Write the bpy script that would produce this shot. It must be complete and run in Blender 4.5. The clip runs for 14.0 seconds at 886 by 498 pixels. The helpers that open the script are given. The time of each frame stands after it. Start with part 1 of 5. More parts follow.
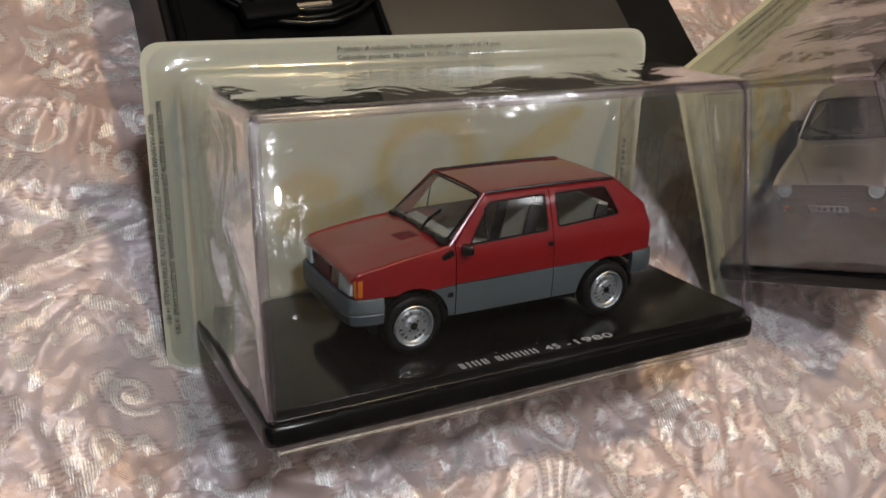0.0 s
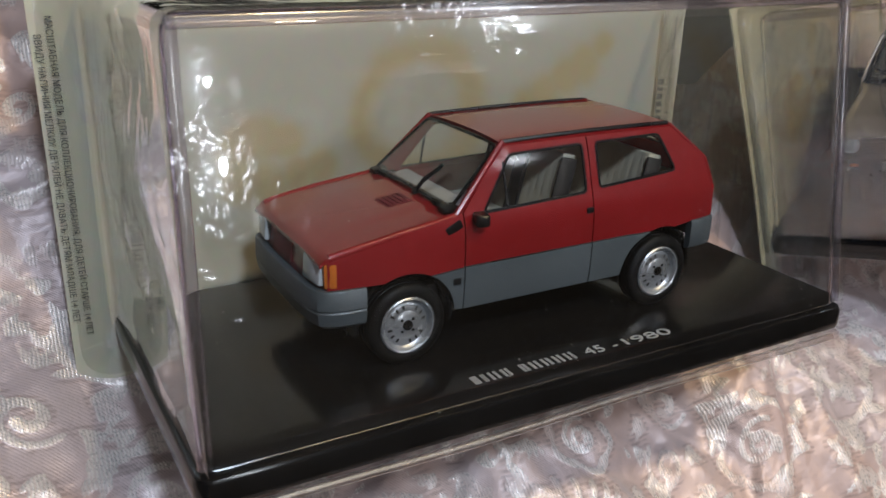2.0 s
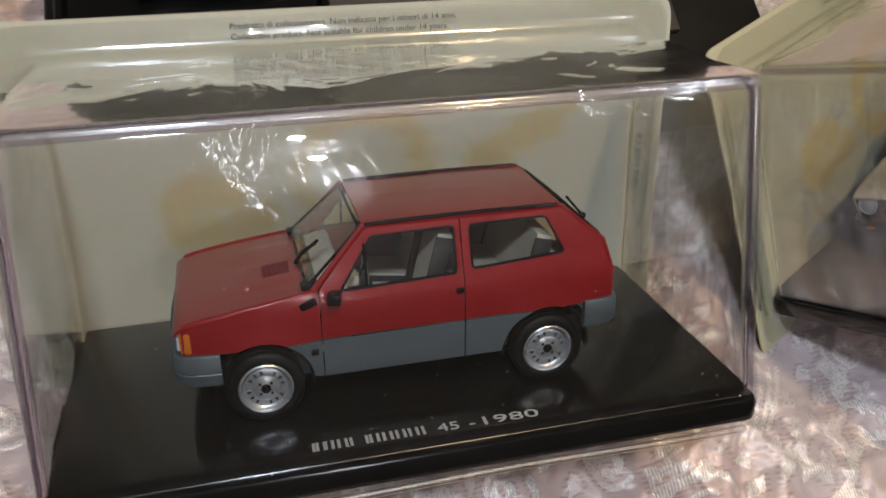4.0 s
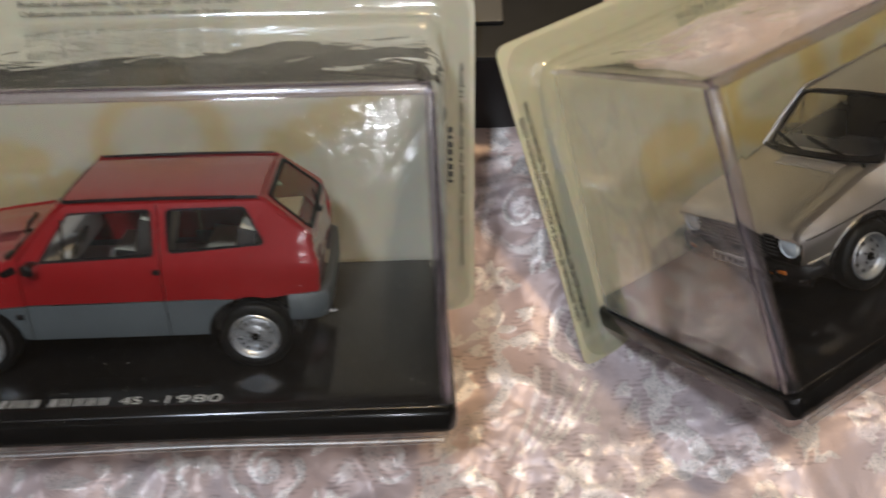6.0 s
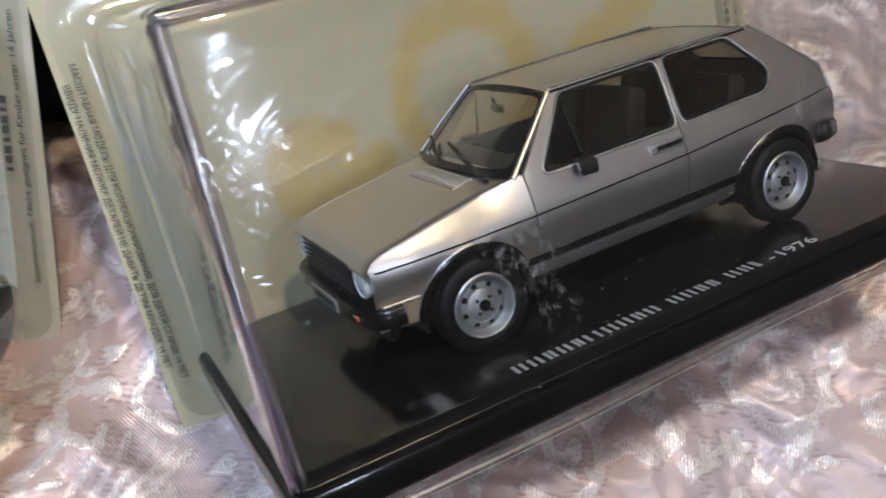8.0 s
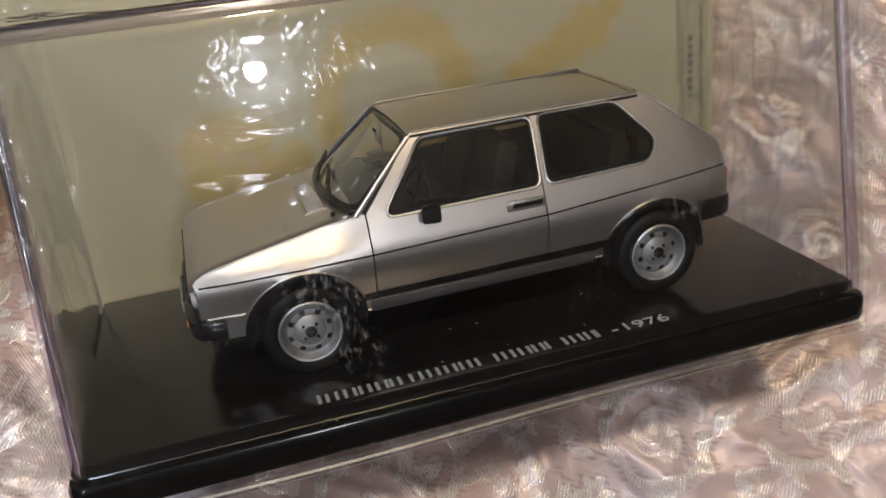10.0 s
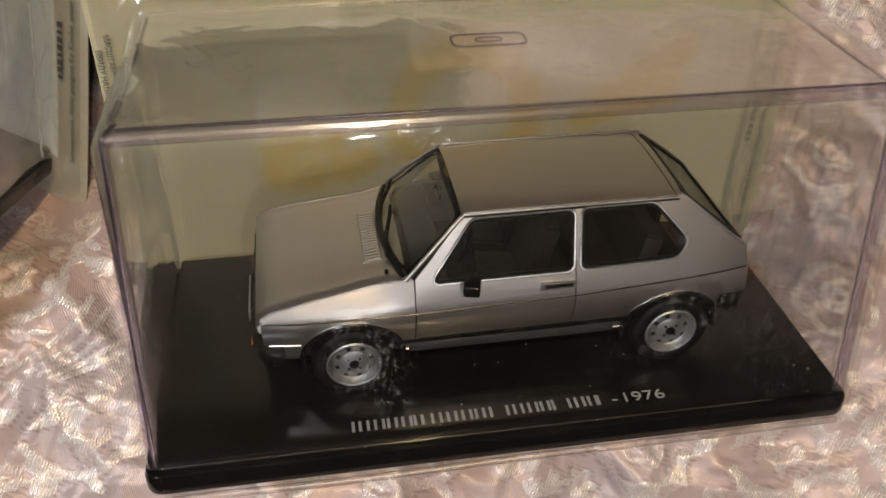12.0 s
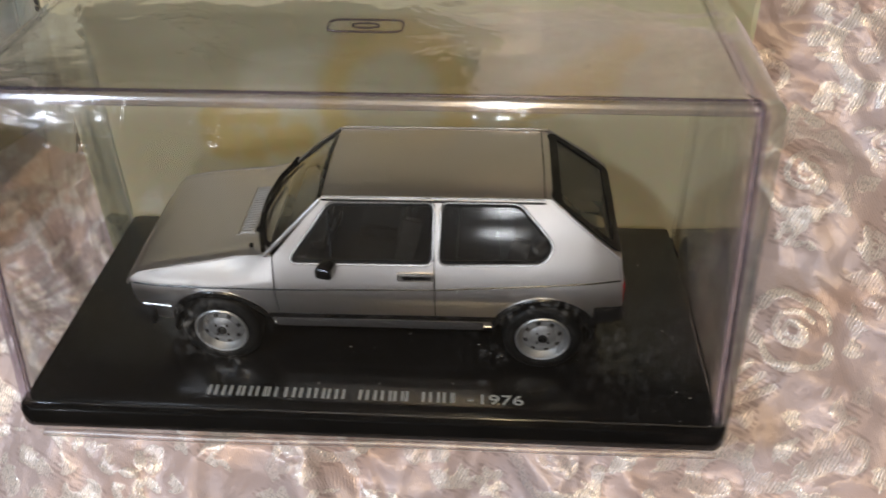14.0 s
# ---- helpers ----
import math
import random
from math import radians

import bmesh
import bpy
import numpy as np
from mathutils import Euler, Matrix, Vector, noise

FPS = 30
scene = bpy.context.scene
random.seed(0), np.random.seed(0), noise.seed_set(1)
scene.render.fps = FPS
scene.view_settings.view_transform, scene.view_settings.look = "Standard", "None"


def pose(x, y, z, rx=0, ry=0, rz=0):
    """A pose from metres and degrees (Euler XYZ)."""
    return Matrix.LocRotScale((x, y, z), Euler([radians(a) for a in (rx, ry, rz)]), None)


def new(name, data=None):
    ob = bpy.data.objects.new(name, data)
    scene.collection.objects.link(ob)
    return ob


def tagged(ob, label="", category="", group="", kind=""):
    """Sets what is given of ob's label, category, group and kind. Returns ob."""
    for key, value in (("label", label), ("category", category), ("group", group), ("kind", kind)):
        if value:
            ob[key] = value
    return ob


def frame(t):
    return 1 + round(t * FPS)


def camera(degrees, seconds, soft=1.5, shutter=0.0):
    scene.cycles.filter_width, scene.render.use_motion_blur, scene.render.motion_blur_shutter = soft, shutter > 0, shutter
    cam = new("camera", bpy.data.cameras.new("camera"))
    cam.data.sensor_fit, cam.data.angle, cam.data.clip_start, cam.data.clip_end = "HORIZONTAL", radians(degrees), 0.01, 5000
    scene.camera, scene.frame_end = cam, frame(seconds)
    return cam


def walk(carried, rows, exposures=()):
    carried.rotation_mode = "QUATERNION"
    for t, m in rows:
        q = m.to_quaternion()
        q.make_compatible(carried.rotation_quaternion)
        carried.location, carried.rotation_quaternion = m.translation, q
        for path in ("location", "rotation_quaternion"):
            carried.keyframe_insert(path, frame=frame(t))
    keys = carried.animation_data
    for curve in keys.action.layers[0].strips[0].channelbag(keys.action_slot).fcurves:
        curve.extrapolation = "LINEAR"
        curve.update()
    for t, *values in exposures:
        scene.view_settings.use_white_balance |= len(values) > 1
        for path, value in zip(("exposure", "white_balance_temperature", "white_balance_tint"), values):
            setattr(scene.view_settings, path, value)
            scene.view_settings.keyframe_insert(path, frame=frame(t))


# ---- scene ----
cam = camera(53.56, 14.0, shutter=0.5)
PATH = [
    (0, -0.1768, -0.0952, 0.3557, 30.05, -19.55, -19.25),
    (0.5, -0.1760, -0.0851, 0.3351, 30.05, -20.23, -20.24),
    (1, -0.1720, -0.0728, 0.3115, 30.02, -21.19, -21.28),
    (1.5, -0.1608, -0.0657, 0.2876, 29.49, -21.37, -21.46),
    (2, -0.1444, -0.0582, 0.2781, 28.60, -20.89, -20.59),
    (2.5, -0.1238, -0.0556, 0.2741, 27.22, -19.07, -18.87),
    (3, -0.0952, -0.0540, 0.2867, 25.73, -16.54, -16.41),
    (3.2, -0.0831, -0.0558, 0.2941, 25.45, -15.37, -15.40),
    (3.9, -0.0530, -0.0576, 0.3259, 23.57, -10.64, -11.42),
    (4.6, -0.0171, -0.0628, 0.3679, 21.79, -4.41, -6.47),
    (5.3, 0.0275, -0.0662, 0.3771, 20.90, -1.41, -3.62),
    (5.5, 0.0475, -0.0638, 0.3735, 20.30, -1.09, -2.88),
    (6, 0.0985, -0.0647, 0.3515, 19.87, -1.30, -1.98),
    (6.5, 0.1354, -0.0652, 0.3292, 20.66, -2.57, -1.42),
    (7, 0.1782, -0.0573, 0.3033, 21.51, -3.46, -0.59),
    (7.5, 0.2076, -0.0483, 0.2897, 22.10, -4.40, 0.24),
    (8, 0.2314, -0.0427, 0.2746, 23.00, -4.47, 1.75),
    (8.5, 0.2520, -0.0379, 0.2701, 22.85, -4.40, 3.78),
    (8.7, 0.2630, -0.0373, 0.2702, 23.02, -3.94, 4.83),
    (9.4, 0.2819, -0.0278, 0.2771, 21.41, -3.12, 8.46),
    (10.1, 0.2947, -0.0114, 0.2973, 17.97, -1.55, 13.50),
    (10.8, 0.2951, 0.0081, 0.3163, 14.16, -0.67, 17.24),
    (11, 0.2937, 0.0145, 0.3227, 12.43, -0.59, 18.37),
    (11.5, 0.2858, 0.0346, 0.3366, 8.76, -0.52, 20.67),
    (12, 0.2746, 0.0523, 0.3393, 4.80, -0.29, 22.67),
    (12.5, 0.2756, 0.0716, 0.3436, 1.91, 0.53, 24.04),
    (13, 0.2873, 0.0838, 0.3410, 0.50, 2.94, 25.42),
    (13.5, 0.3134, 0.0910, 0.3363, 1.24, 6.28, 27.35),
    (14, 0.3574, 0.0956, 0.3321, 4.13, 10.52, 29.88),
]
# seconds, stops, kelvin, tint: the phone's own exposure and white balance
BALANCE = [(0, -0.08, 6400, 11), (1.0, 0.05, 6100, 11), (2.5, 0.16, 5980, 11), (3.2, 0.17, 6000, 11), (5.3, 0.05, 6600, 13), (6.0, 0.2, 6250, 12),
           (7.0, 0.38, 5850, 12), (8.0, 0.34, 5400, 12), (8.7, 0.28, 5050, 12), (10.8, -0.10, 6600, 13), (12.0, -0.06, 6550, 13), (13.0, 0.0, 6350, 12), (14.0, 0.08, 6050, 11)]
walk(cam, [(t, pose(*p)) for t, *p in PATH], BALANCE)

# ---------------------------------------------------------------- light
world = bpy.data.worlds.new("room_air")
scene.world = world
world.use_nodes = True
world.node_tree.nodes["Background"].inputs[0].default_value = (1.0, 0.86, 0.70, 1)
world.node_tree.nodes["Background"].inputs[1].default_value = 0.02
scene.cycles.transparent_max_bounces = 32
scene.cycles.caustics_refractive = False
scene.cycles.caustics_reflective = False
scene.cycles.sample_clamp_indirect = 3.0
scene.cycles.blur_glossy = 1.0


def bulb(name, where, watts, colour, radius):
    lamp = bpy.data.lights.new(name, "POINT")
    lamp.energy, lamp.color, lamp.shadow_soft_size = watts, colour, radius
    ob = new(name, lamp)
    ob.location = where
    return ob


# the phone's moving torch, replaced by one fixed lamp added overhead
bulb("torch_stand_in", (-0.15, -0.04, 1.22), 25.0, (0.77, 0.88, 1.0), 0.06)
# unseen lamps added for the torch's glints: two in front, two at the side
for where, watts in (((0.135, -1.16, 1.29), 4.5), ((0.094, -1.03, 1.42), 4.5)):
    bulb("glint_lamp_front", where, watts, (0.95, 0.97, 1.0), 0.02)
for where, watts in (((0.87, -0.55, 1.33), 4.5), ((0.82, -0.42, 1.41), 4.5)):
    bulb("glint_lamp_side", where, watts, (0.95, 0.97, 1.0), 0.02)
bulb("warm_bulb", (0.44, 0.36, 1.60), 35.0, (1.0, 0.76, 0.42), 0.05)

# ---------------------------------------------------------------- materials


def node(nt, kind, **values):
    n = nt.nodes.new(kind)
    for key, value in values.items():
        if key in n.inputs:
            n.inputs[key].default_value = value
    return n


def base_material(name, colour, rough=0.5, metal=0.0, coat=0.0, spec=0.5):
    m = bpy.data.materials.new(name)
    m.use_nodes = True
    b = m.node_tree.nodes["Principled BSDF"]
    b.inputs["Base Color"].default_value = (*colour, 1)
    b.inputs["Roughness"].default_value = rough
    b.inputs["Metallic"].default_value = metal
    b.inputs["Coat Weight"].default_value = coat
    b.inputs["Coat Roughness"].default_value = 0.06
    b.inputs["Specular IOR Level"].default_value = spec
    return m


def speckled(name, colour, rough=0.5, metal=0.0, coat=0.0, scale=400.0, vary=0.25, bump=0.0, rough_vary=0.15, dust=0.0, spec=0.5):
    """A surface with fine grain and larger patches in colour and gloss."""
    m = base_material(name, colour, rough, metal, coat, spec)
    nt = m.node_tree
    b = nt.nodes["Principled BSDF"]
    tc = nt.nodes.new("ShaderNodeTexCoord")
    fine = node(nt, "ShaderNodeTexNoise", Scale=scale, Detail=4.0)
    wide = node(nt, "ShaderNodeTexNoise", Scale=scale / 9.0, Detail=3.0)
    for n in (fine, wide):
        nt.links.new(tc.outputs["Object"], n.inputs["Vector"])
    mix = nt.nodes.new("ShaderNodeMath")
    mix.operation = "MULTIPLY_ADD"
    mix.inputs[1].default_value, mix.inputs[2].default_value = 0.45, 0.0
    nt.links.new(fine.outputs["Fac"], mix.inputs[0])
    add = nt.nodes.new("ShaderNodeMath")
    add.operation = "MULTIPLY_ADD"
    add.inputs[1].default_value = 0.55
    nt.links.new(wide.outputs["Fac"], add.inputs[0])
    nt.links.new(mix.outputs[0], add.inputs[2])
    ramp = nt.nodes.new("ShaderNodeValToRGB")
    lo, hi = 1.0 - vary, 1.0 + vary
    ramp.color_ramp.elements[0].position, ramp.color_ramp.elements[1].position = 0.3, 0.7
    ramp.color_ramp.elements[0].color = (*[min(1, c * lo) for c in colour], 1)
    ramp.color_ramp.elements[1].color = (*[min(1, c * hi + dust) for c in colour], 1)
    nt.links.new(add.outputs[0], ramp.inputs[0])
    if dust:
        # scattered bright dust grains
        grain = node(nt, "ShaderNodeTexVoronoi", Scale=260.0, Randomness=1.0)
        nt.links.new(tc.outputs["Object"], grain.inputs["Vector"])
        near = nt.nodes.new("ShaderNodeMapRange")
        near.inputs["From Min"].default_value, near.inputs["From Max"].default_value = 0.05, 0.09
        near.inputs["To Min"].default_value, near.inputs["To Max"].default_value = 1.0, 0.0
        nt.links.new(grain.outputs["Distance"], near.inputs["Value"])
        some = nt.nodes.new("ShaderNodeSeparateColor")
        nt.links.new(grain.outputs["Color"], some.inputs[0])
        few = nt.nodes.new("ShaderNodeMath")
        few.operation = "GREATER_THAN"
        few.inputs[1].default_value = 0.9
        nt.links.new(some.outputs[0], few.inputs[0])
        both = nt.nodes.new("ShaderNodeMath")
        both.operation = "MULTIPLY"
        nt.links.new(near.outputs[0], both.inputs[0])
        nt.links.new(few.outputs[0], both.inputs[1])
        dusty = nt.nodes.new("ShaderNodeMix")
        dusty.data_type = "RGBA"
        dusty.inputs[7].default_value = (0.55, 0.52, 0.48, 1)
        nt.links.new(both.outputs[0], dusty.inputs[0])
        nt.links.new(ramp.outputs[0], dusty.inputs[6])
        nt.links.new(dusty.outputs[2], b.inputs["Base Color"])
    else:
        nt.links.new(ramp.outputs[0], b.inputs["Base Color"])
    r = nt.nodes.new("ShaderNodeMapRange")
    r.inputs["To Min"].default_value, r.inputs["To Max"].default_value = max(0.02, rough - rough_vary), rough + rough_vary
    nt.links.new(wide.outputs["Fac"], r.inputs["Value"])
    nt.links.new(r.outputs[0], b.inputs["Roughness"])
    if bump:
        bp = node(nt, "ShaderNodeBump", Strength=bump, Distance=0.0002)
        nt.links.new(fine.outputs["Fac"], bp.inputs["Height"])
        nt.links.new(bp.outputs[0], b.inputs["Normal"])
    return m


def clear_plastic(name, tint, ior=1.49, rough=0.02, scuff=0.0, wave=0.0, wave_scale=30.0, gloss=1.0, crinkle=2.0, spots=(), crease=0.0, side_haze=0.0):
    """Clear sheet: lets light through, mirrors by its Fresnel reflection, with faint scuffs."""
    m = bpy.data.materials.new(name)
    m.use_nodes = True
    nt = m.node_tree
    nt.nodes.remove(nt.nodes["Principled BSDF"])
    out = nt.nodes["Material Output"]
    clear = node(nt, "ShaderNodeBsdfTransparent", Color=(*tint, 1))
    shine = node(nt, "ShaderNodeBsdfGlossy", Color=(1, 1, 1, 1), Roughness=rough)
    face = node(nt, "ShaderNodeLayerWeight", Blend=0.5)
    power = nt.nodes.new("ShaderNodeMath")
    power.operation = "POWER"
    power.inputs[1].default_value = 5.0
    nt.links.new(face.outputs["Facing"], power.inputs[0])
    fac = nt.nodes.new("ShaderNodeMath")
    fac.operation = "MULTIPLY_ADD"
    straight = ((ior - 1) / (ior + 1)) ** 2
    fac.inputs[1].default_value, fac.inputs[2].default_value = 0.85 * gloss, straight * gloss
    fac.use_clamp = True
    nt.links.new(power.outputs[0], fac.inputs[0])
    mix = nt.nodes.new("ShaderNodeMixShader")
    nt.links.new(fac.outputs[0], mix.inputs[0])
    nt.links.new(clear.outputs[0], mix.inputs[1])
    if wave:
        broad = node(nt, "ShaderNodeBsdfGlossy", Color=(1, 1, 1, 1), Roughness=0.15)
        lobes = nt.nodes.new("ShaderNodeMixShader")
        lobes.inputs[0].default_value = 0.35
        nt.links.new(shine.outputs[0], lobes.inputs[1])
        nt.links.new(broad.outputs[0], lobes.inputs[2])
        nt.links.new(lobes.outputs[0], mix.inputs[2])
    else:
        nt.links.new(shine.outputs[0], mix.inputs[2])
    last = mix
    tc = nt.nodes.new("ShaderNodeTexCoord")
    if wave:
        n = node(nt, "ShaderNodeTexNoise", Scale=wave_scale, Detail=crinkle, Distortion=0.6)
        nt.links.new(tc.outputs["Object"], n.inputs["Vector"])
        bp = node(nt, "ShaderNodeBump", Strength=wave, Distance=0.003)
        nt.links.new(n.outputs["Fac"], bp.inputs["Height"])
        nt.links.new(bp.outputs[0], shine.inputs["Normal"])
    if scuff:
        n = node(nt, "ShaderNodeTexNoise", Scale=380.0, Detail=9.0, Roughness=0.8)
        area = node(nt, "ShaderNodeTexNoise", Scale=17.0, Detail=2.0)
        nt.links.new(tc.outputs["Object"], area.inputs["Vector"])
        patch = nt.nodes.new("ShaderNodeMapRange")
        patch.inputs["From Min"].default_value, patch.inputs["From Max"].default_value = 0.57, 0.72
        patch.inputs["To Max"].default_value = scuff * 5
        nt.links.new(area.outputs["Fac"], patch.inputs["Value"])
        worn = patch.outputs[0]
        for x, y, z, radius in spots:
            gap = nt.nodes.new("ShaderNodeVectorMath")
            gap.operation = "DISTANCE"
            gap.inputs[1].default_value = (x, y, z)
            nt.links.new(tc.outputs["Object"], gap.inputs[0])
            rub = nt.nodes.new("ShaderNodeMapRange")
            rub.interpolation_type = "SMOOTHSTEP"
            rub.inputs["From Min"].default_value, rub.inputs["From Max"].default_value = radius * 0.2, radius
            rub.inputs["To Min"].default_value, rub.inputs["To Max"].default_value = 0.42, 0.0
            nt.links.new(gap.outputs["Value"], rub.inputs["Value"])
            most = nt.nodes.new("ShaderNodeMath")
            most.operation = "MAXIMUM"
            nt.links.new(worn, most.inputs[0])
            nt.links.new(rub.outputs[0], most.inputs[1])
            worn = most.outputs[0]
        stretch = nt.nodes.new("ShaderNodeMapping")
        stretch.inputs["Scale"].default_value = (1.6, 1.0, 0.8)
        nt.links.new(tc.outputs["Object"], stretch.inputs["Vector"])
        nt.links.new(stretch.outputs[0], n.inputs["Vector"])
        r = nt.nodes.new("ShaderNodeMapRange")
        r.inputs["From Min"].default_value, r.inputs["From Max"].default_value = 0.52, 0.74
        nt.links.new(worn, r.inputs["To Max"])
        nt.links.new(n.outputs["Fac"], r.inputs["Value"])
        haze = node(nt, "ShaderNodeBsdfDiffuse", Color=(0.75, 0.74, 0.72, 1))
        mix2 = nt.nodes.new("ShaderNodeMixShader")
        cloudy = r.outputs[0]
        if crease:
            # crease highlights and the side's reflected haze, put in as diffuse white
            long = nt.nodes.new("ShaderNodeMapping")
            long.inputs["Scale"].default_value = (1.0, 1.3, 0.42)
            nt.links.new(tc.outputs["Object"], long.inputs["Vector"])
            n2 = node(nt, "ShaderNodeTexNoise", Scale=34.0, Detail=2.0, Distortion=0.9)
            nt.links.new(long.outputs[0], n2.inputs["Vector"])
            off = nt.nodes.new("ShaderNodeMath")
            off.operation = "SUBTRACT"
            off.inputs[1].default_value = 0.5
            nt.links.new(n2.outputs["Fac"], off.inputs[0])
            size = nt.nodes.new("ShaderNodeMath")
            size.operation = "ABSOLUTE"
            nt.links.new(off.outputs[0], size.inputs[0])
            crease_glint = nt.nodes.new("ShaderNodeMapRange")
            crease_glint.interpolation_type = "SMOOTHSTEP"
            crease_glint.inputs["From Min"].default_value, crease_glint.inputs["From Max"].default_value = 0.0, 0.045
            crease_glint.inputs["To Min"].default_value, crease_glint.inputs["To Max"].default_value = crease, side_haze
            nt.links.new(size.outputs[0], crease_glint.inputs["Value"])
            most = nt.nodes.new("ShaderNodeMath")
            most.operation = "MAXIMUM"
            nt.links.new(cloudy, most.inputs[0])
            nt.links.new(crease_glint.outputs[0], most.inputs[1])
            # only on the upright ends, not on the top or the flange
            xyz = nt.nodes.new("ShaderNodeSeparateXYZ")
            nt.links.new(tc.outputs["Object"], xyz.inputs[0])
            across = nt.nodes.new("ShaderNodeMath")
            across.operation = "ABSOLUTE"
            nt.links.new(xyz.outputs["X"], across.inputs[0])
            for value, lo, hi in ((xyz.outputs["Z"], 0.084, 0.096), (across.outputs[0], 0.1125, 0.115)):
                keep = nt.nodes.new("ShaderNodeMapRange")
                keep.inputs["From Min"].default_value, keep.inputs["From Max"].default_value = lo, hi
                keep.inputs["To Min"].default_value, keep.inputs["To Max"].default_value = 1.0, 0.0
                nt.links.new(value, keep.inputs["Value"])
                times = nt.nodes.new("ShaderNodeMath")
                times.operation = "MULTIPLY"
                nt.links.new(most.outputs[0], times.inputs[0])
                nt.links.new(keep.outputs[0], times.inputs[1])
                most = times
            cloudy = most.outputs[0]
        nt.links.new(cloudy, mix2.inputs[0])
        nt.links.new(mix.outputs[0], mix2.inputs[1])
        nt.links.new(haze.outputs[0], mix2.inputs[2])
        last = mix2
    nt.links.new(last.outputs[0], out.inputs[0])
    return m


def satin_damask(name):
    """Pink-mauve satin with a woven relief of pale scrolls. The sheet carries "scroll": millimetres to the nearest scroll's edge, below 0 within."""
    m = base_material(name, (0.45, 0.33, 0.29), 0.42)
    nt = m.node_tree
    b = nt.nodes["Principled BSDF"]
    tc = nt.nodes.new("ShaderNodeTexCoord")
    edge = nt.nodes.new("ShaderNodeAttribute")
    edge.attribute_name = "scroll"

    def noise_at(scale, detail=2.0, dist=0.0, rough=0.5):
        n = node(nt, "ShaderNodeTexNoise", Scale=scale, Detail=detail, Distortion=dist, Roughness=rough)
        nt.links.new(tc.outputs["Object"], n.inputs["Vector"])
        return n.outputs["Fac"]

    def calc(op, a, c=None, v1=0.0, v2=0.0):
        n = nt.nodes.new("ShaderNodeMath")
        n.operation = op
        n.inputs[1].default_value, n.inputs[2].default_value = v1, v2
        nt.links.new(a, n.inputs[0])
        if c is not None:
            nt.links.new(c, n.inputs[1])
        return n.outputs[0]

    def span(value, lo, hi, out_lo=0.0, out_hi=1.0):
        r = nt.nodes.new("ShaderNodeMapRange")
        r.interpolation_type = "SMOOTHSTEP"
        for key, v in (("From Min", lo), ("From Max", hi), ("To Min", out_lo), ("To Max", out_hi)):
            r.inputs[key].default_value = v
        nt.links.new(value, r.inputs["Value"])
        return r.outputs[0]

    def blend(fac, low, high):
        n = nt.nodes.new("ShaderNodeMix")
        n.data_type = "RGBA"
        nt.links.new(fac, n.inputs[0])
        for k, c in ((6, low), (7, high)):
            if isinstance(c, tuple):
                n.inputs[k].default_value = (*c, 1)
            else:
                nt.links.new(c, n.inputs[k])
        return n.outputs[2]

    def threads(scale, direction, dist):
        w = node(nt, "ShaderNodeTexWave", Scale=scale, Distortion=dist, Detail=2.0)
        w.bands_direction = direction
        nt.links.new(tc.outputs["Object"], w.inputs["Vector"])
        return w.outputs["Fac"]

    # crisp scrolls, filled with short bright threads side by side
    ragged = calc("MULTIPLY_ADD", noise_at(340.0, 3.0, 0.0, 0.6), v1=1.4, v2=-0.7)
    d = calc("ADD", edge.outputs["Fac"], ragged)
    inside_it = span(d, -0.25, 0.25, 1.0, 0.0)
    hatch = span(threads(270.0, "X", 4.0), 0.2, 0.8)
    cross = span(threads(150.0, "Y", 5.0), 0.3, 0.7)
    patch = span(noise_at(55.0, 2.0), 0.44, 0.56)
    worn = span(noise_at(42.0, 3.0, 0.5), 0.36, 0.56, 0.35, 1.0)
    bright = calc("MULTIPLY", calc("MULTIPLY", inside_it, worn), calc("MULTIPLY_ADD", hatch, v1=0.45, v2=0.55))
    rim = calc("MULTIPLY", span(d, -0.1, 0.3), span(d, 1.2, 2.4, 1.0, 0.0))
    dashes = calc("MULTIPLY", calc("MULTIPLY", rim, cross), patch)
    core = calc("MULTIPLY", span(d, -3.2, -2.4, 1.0, 0.0), worn)
    ground = blend(span(noise_at(14.0, 4.0), 0.34, 0.66), (0.50, 0.345, 0.30), (0.68, 0.50, 0.435))
    mauve = blend(span(noise_at(9.0, 3.0, 0.8), 0.46, 0.62), ground, (0.58, 0.47, 0.465))
    filled = blend(calc("MULTIPLY", bright, v1=0.9), mauve, (0.84, 0.77, 0.71))
    cored = blend(calc("MULTIPLY", core, v1=0.4), filled, (0.56, 0.42, 0.37))
    dark = blend(calc("MULTIPLY", dashes, v1=0.40), cored, (0.24, 0.155, 0.13))
    nt.links.new(dark, b.inputs["Base Color"])
    spark = noise_at(640.0, 2.0, 0.0, 0.6)
    nt.links.new(calc("SUBTRACT", span(spark, 0.35, 0.65, 0.44, 0.33), calc("MULTIPLY", inside_it, v1=0.08)), b.inputs["Roughness"])
    nt.links.new(calc("MULTIPLY_ADD", bright, v1=0.16, v2=0.14), b.inputs["Metallic"])
    b.inputs["Sheen Weight"].default_value = 0.3
    b.inputs["Specular IOR Level"].default_value = 0.55
    # relief, from the broad folds down to the threads
    last = None
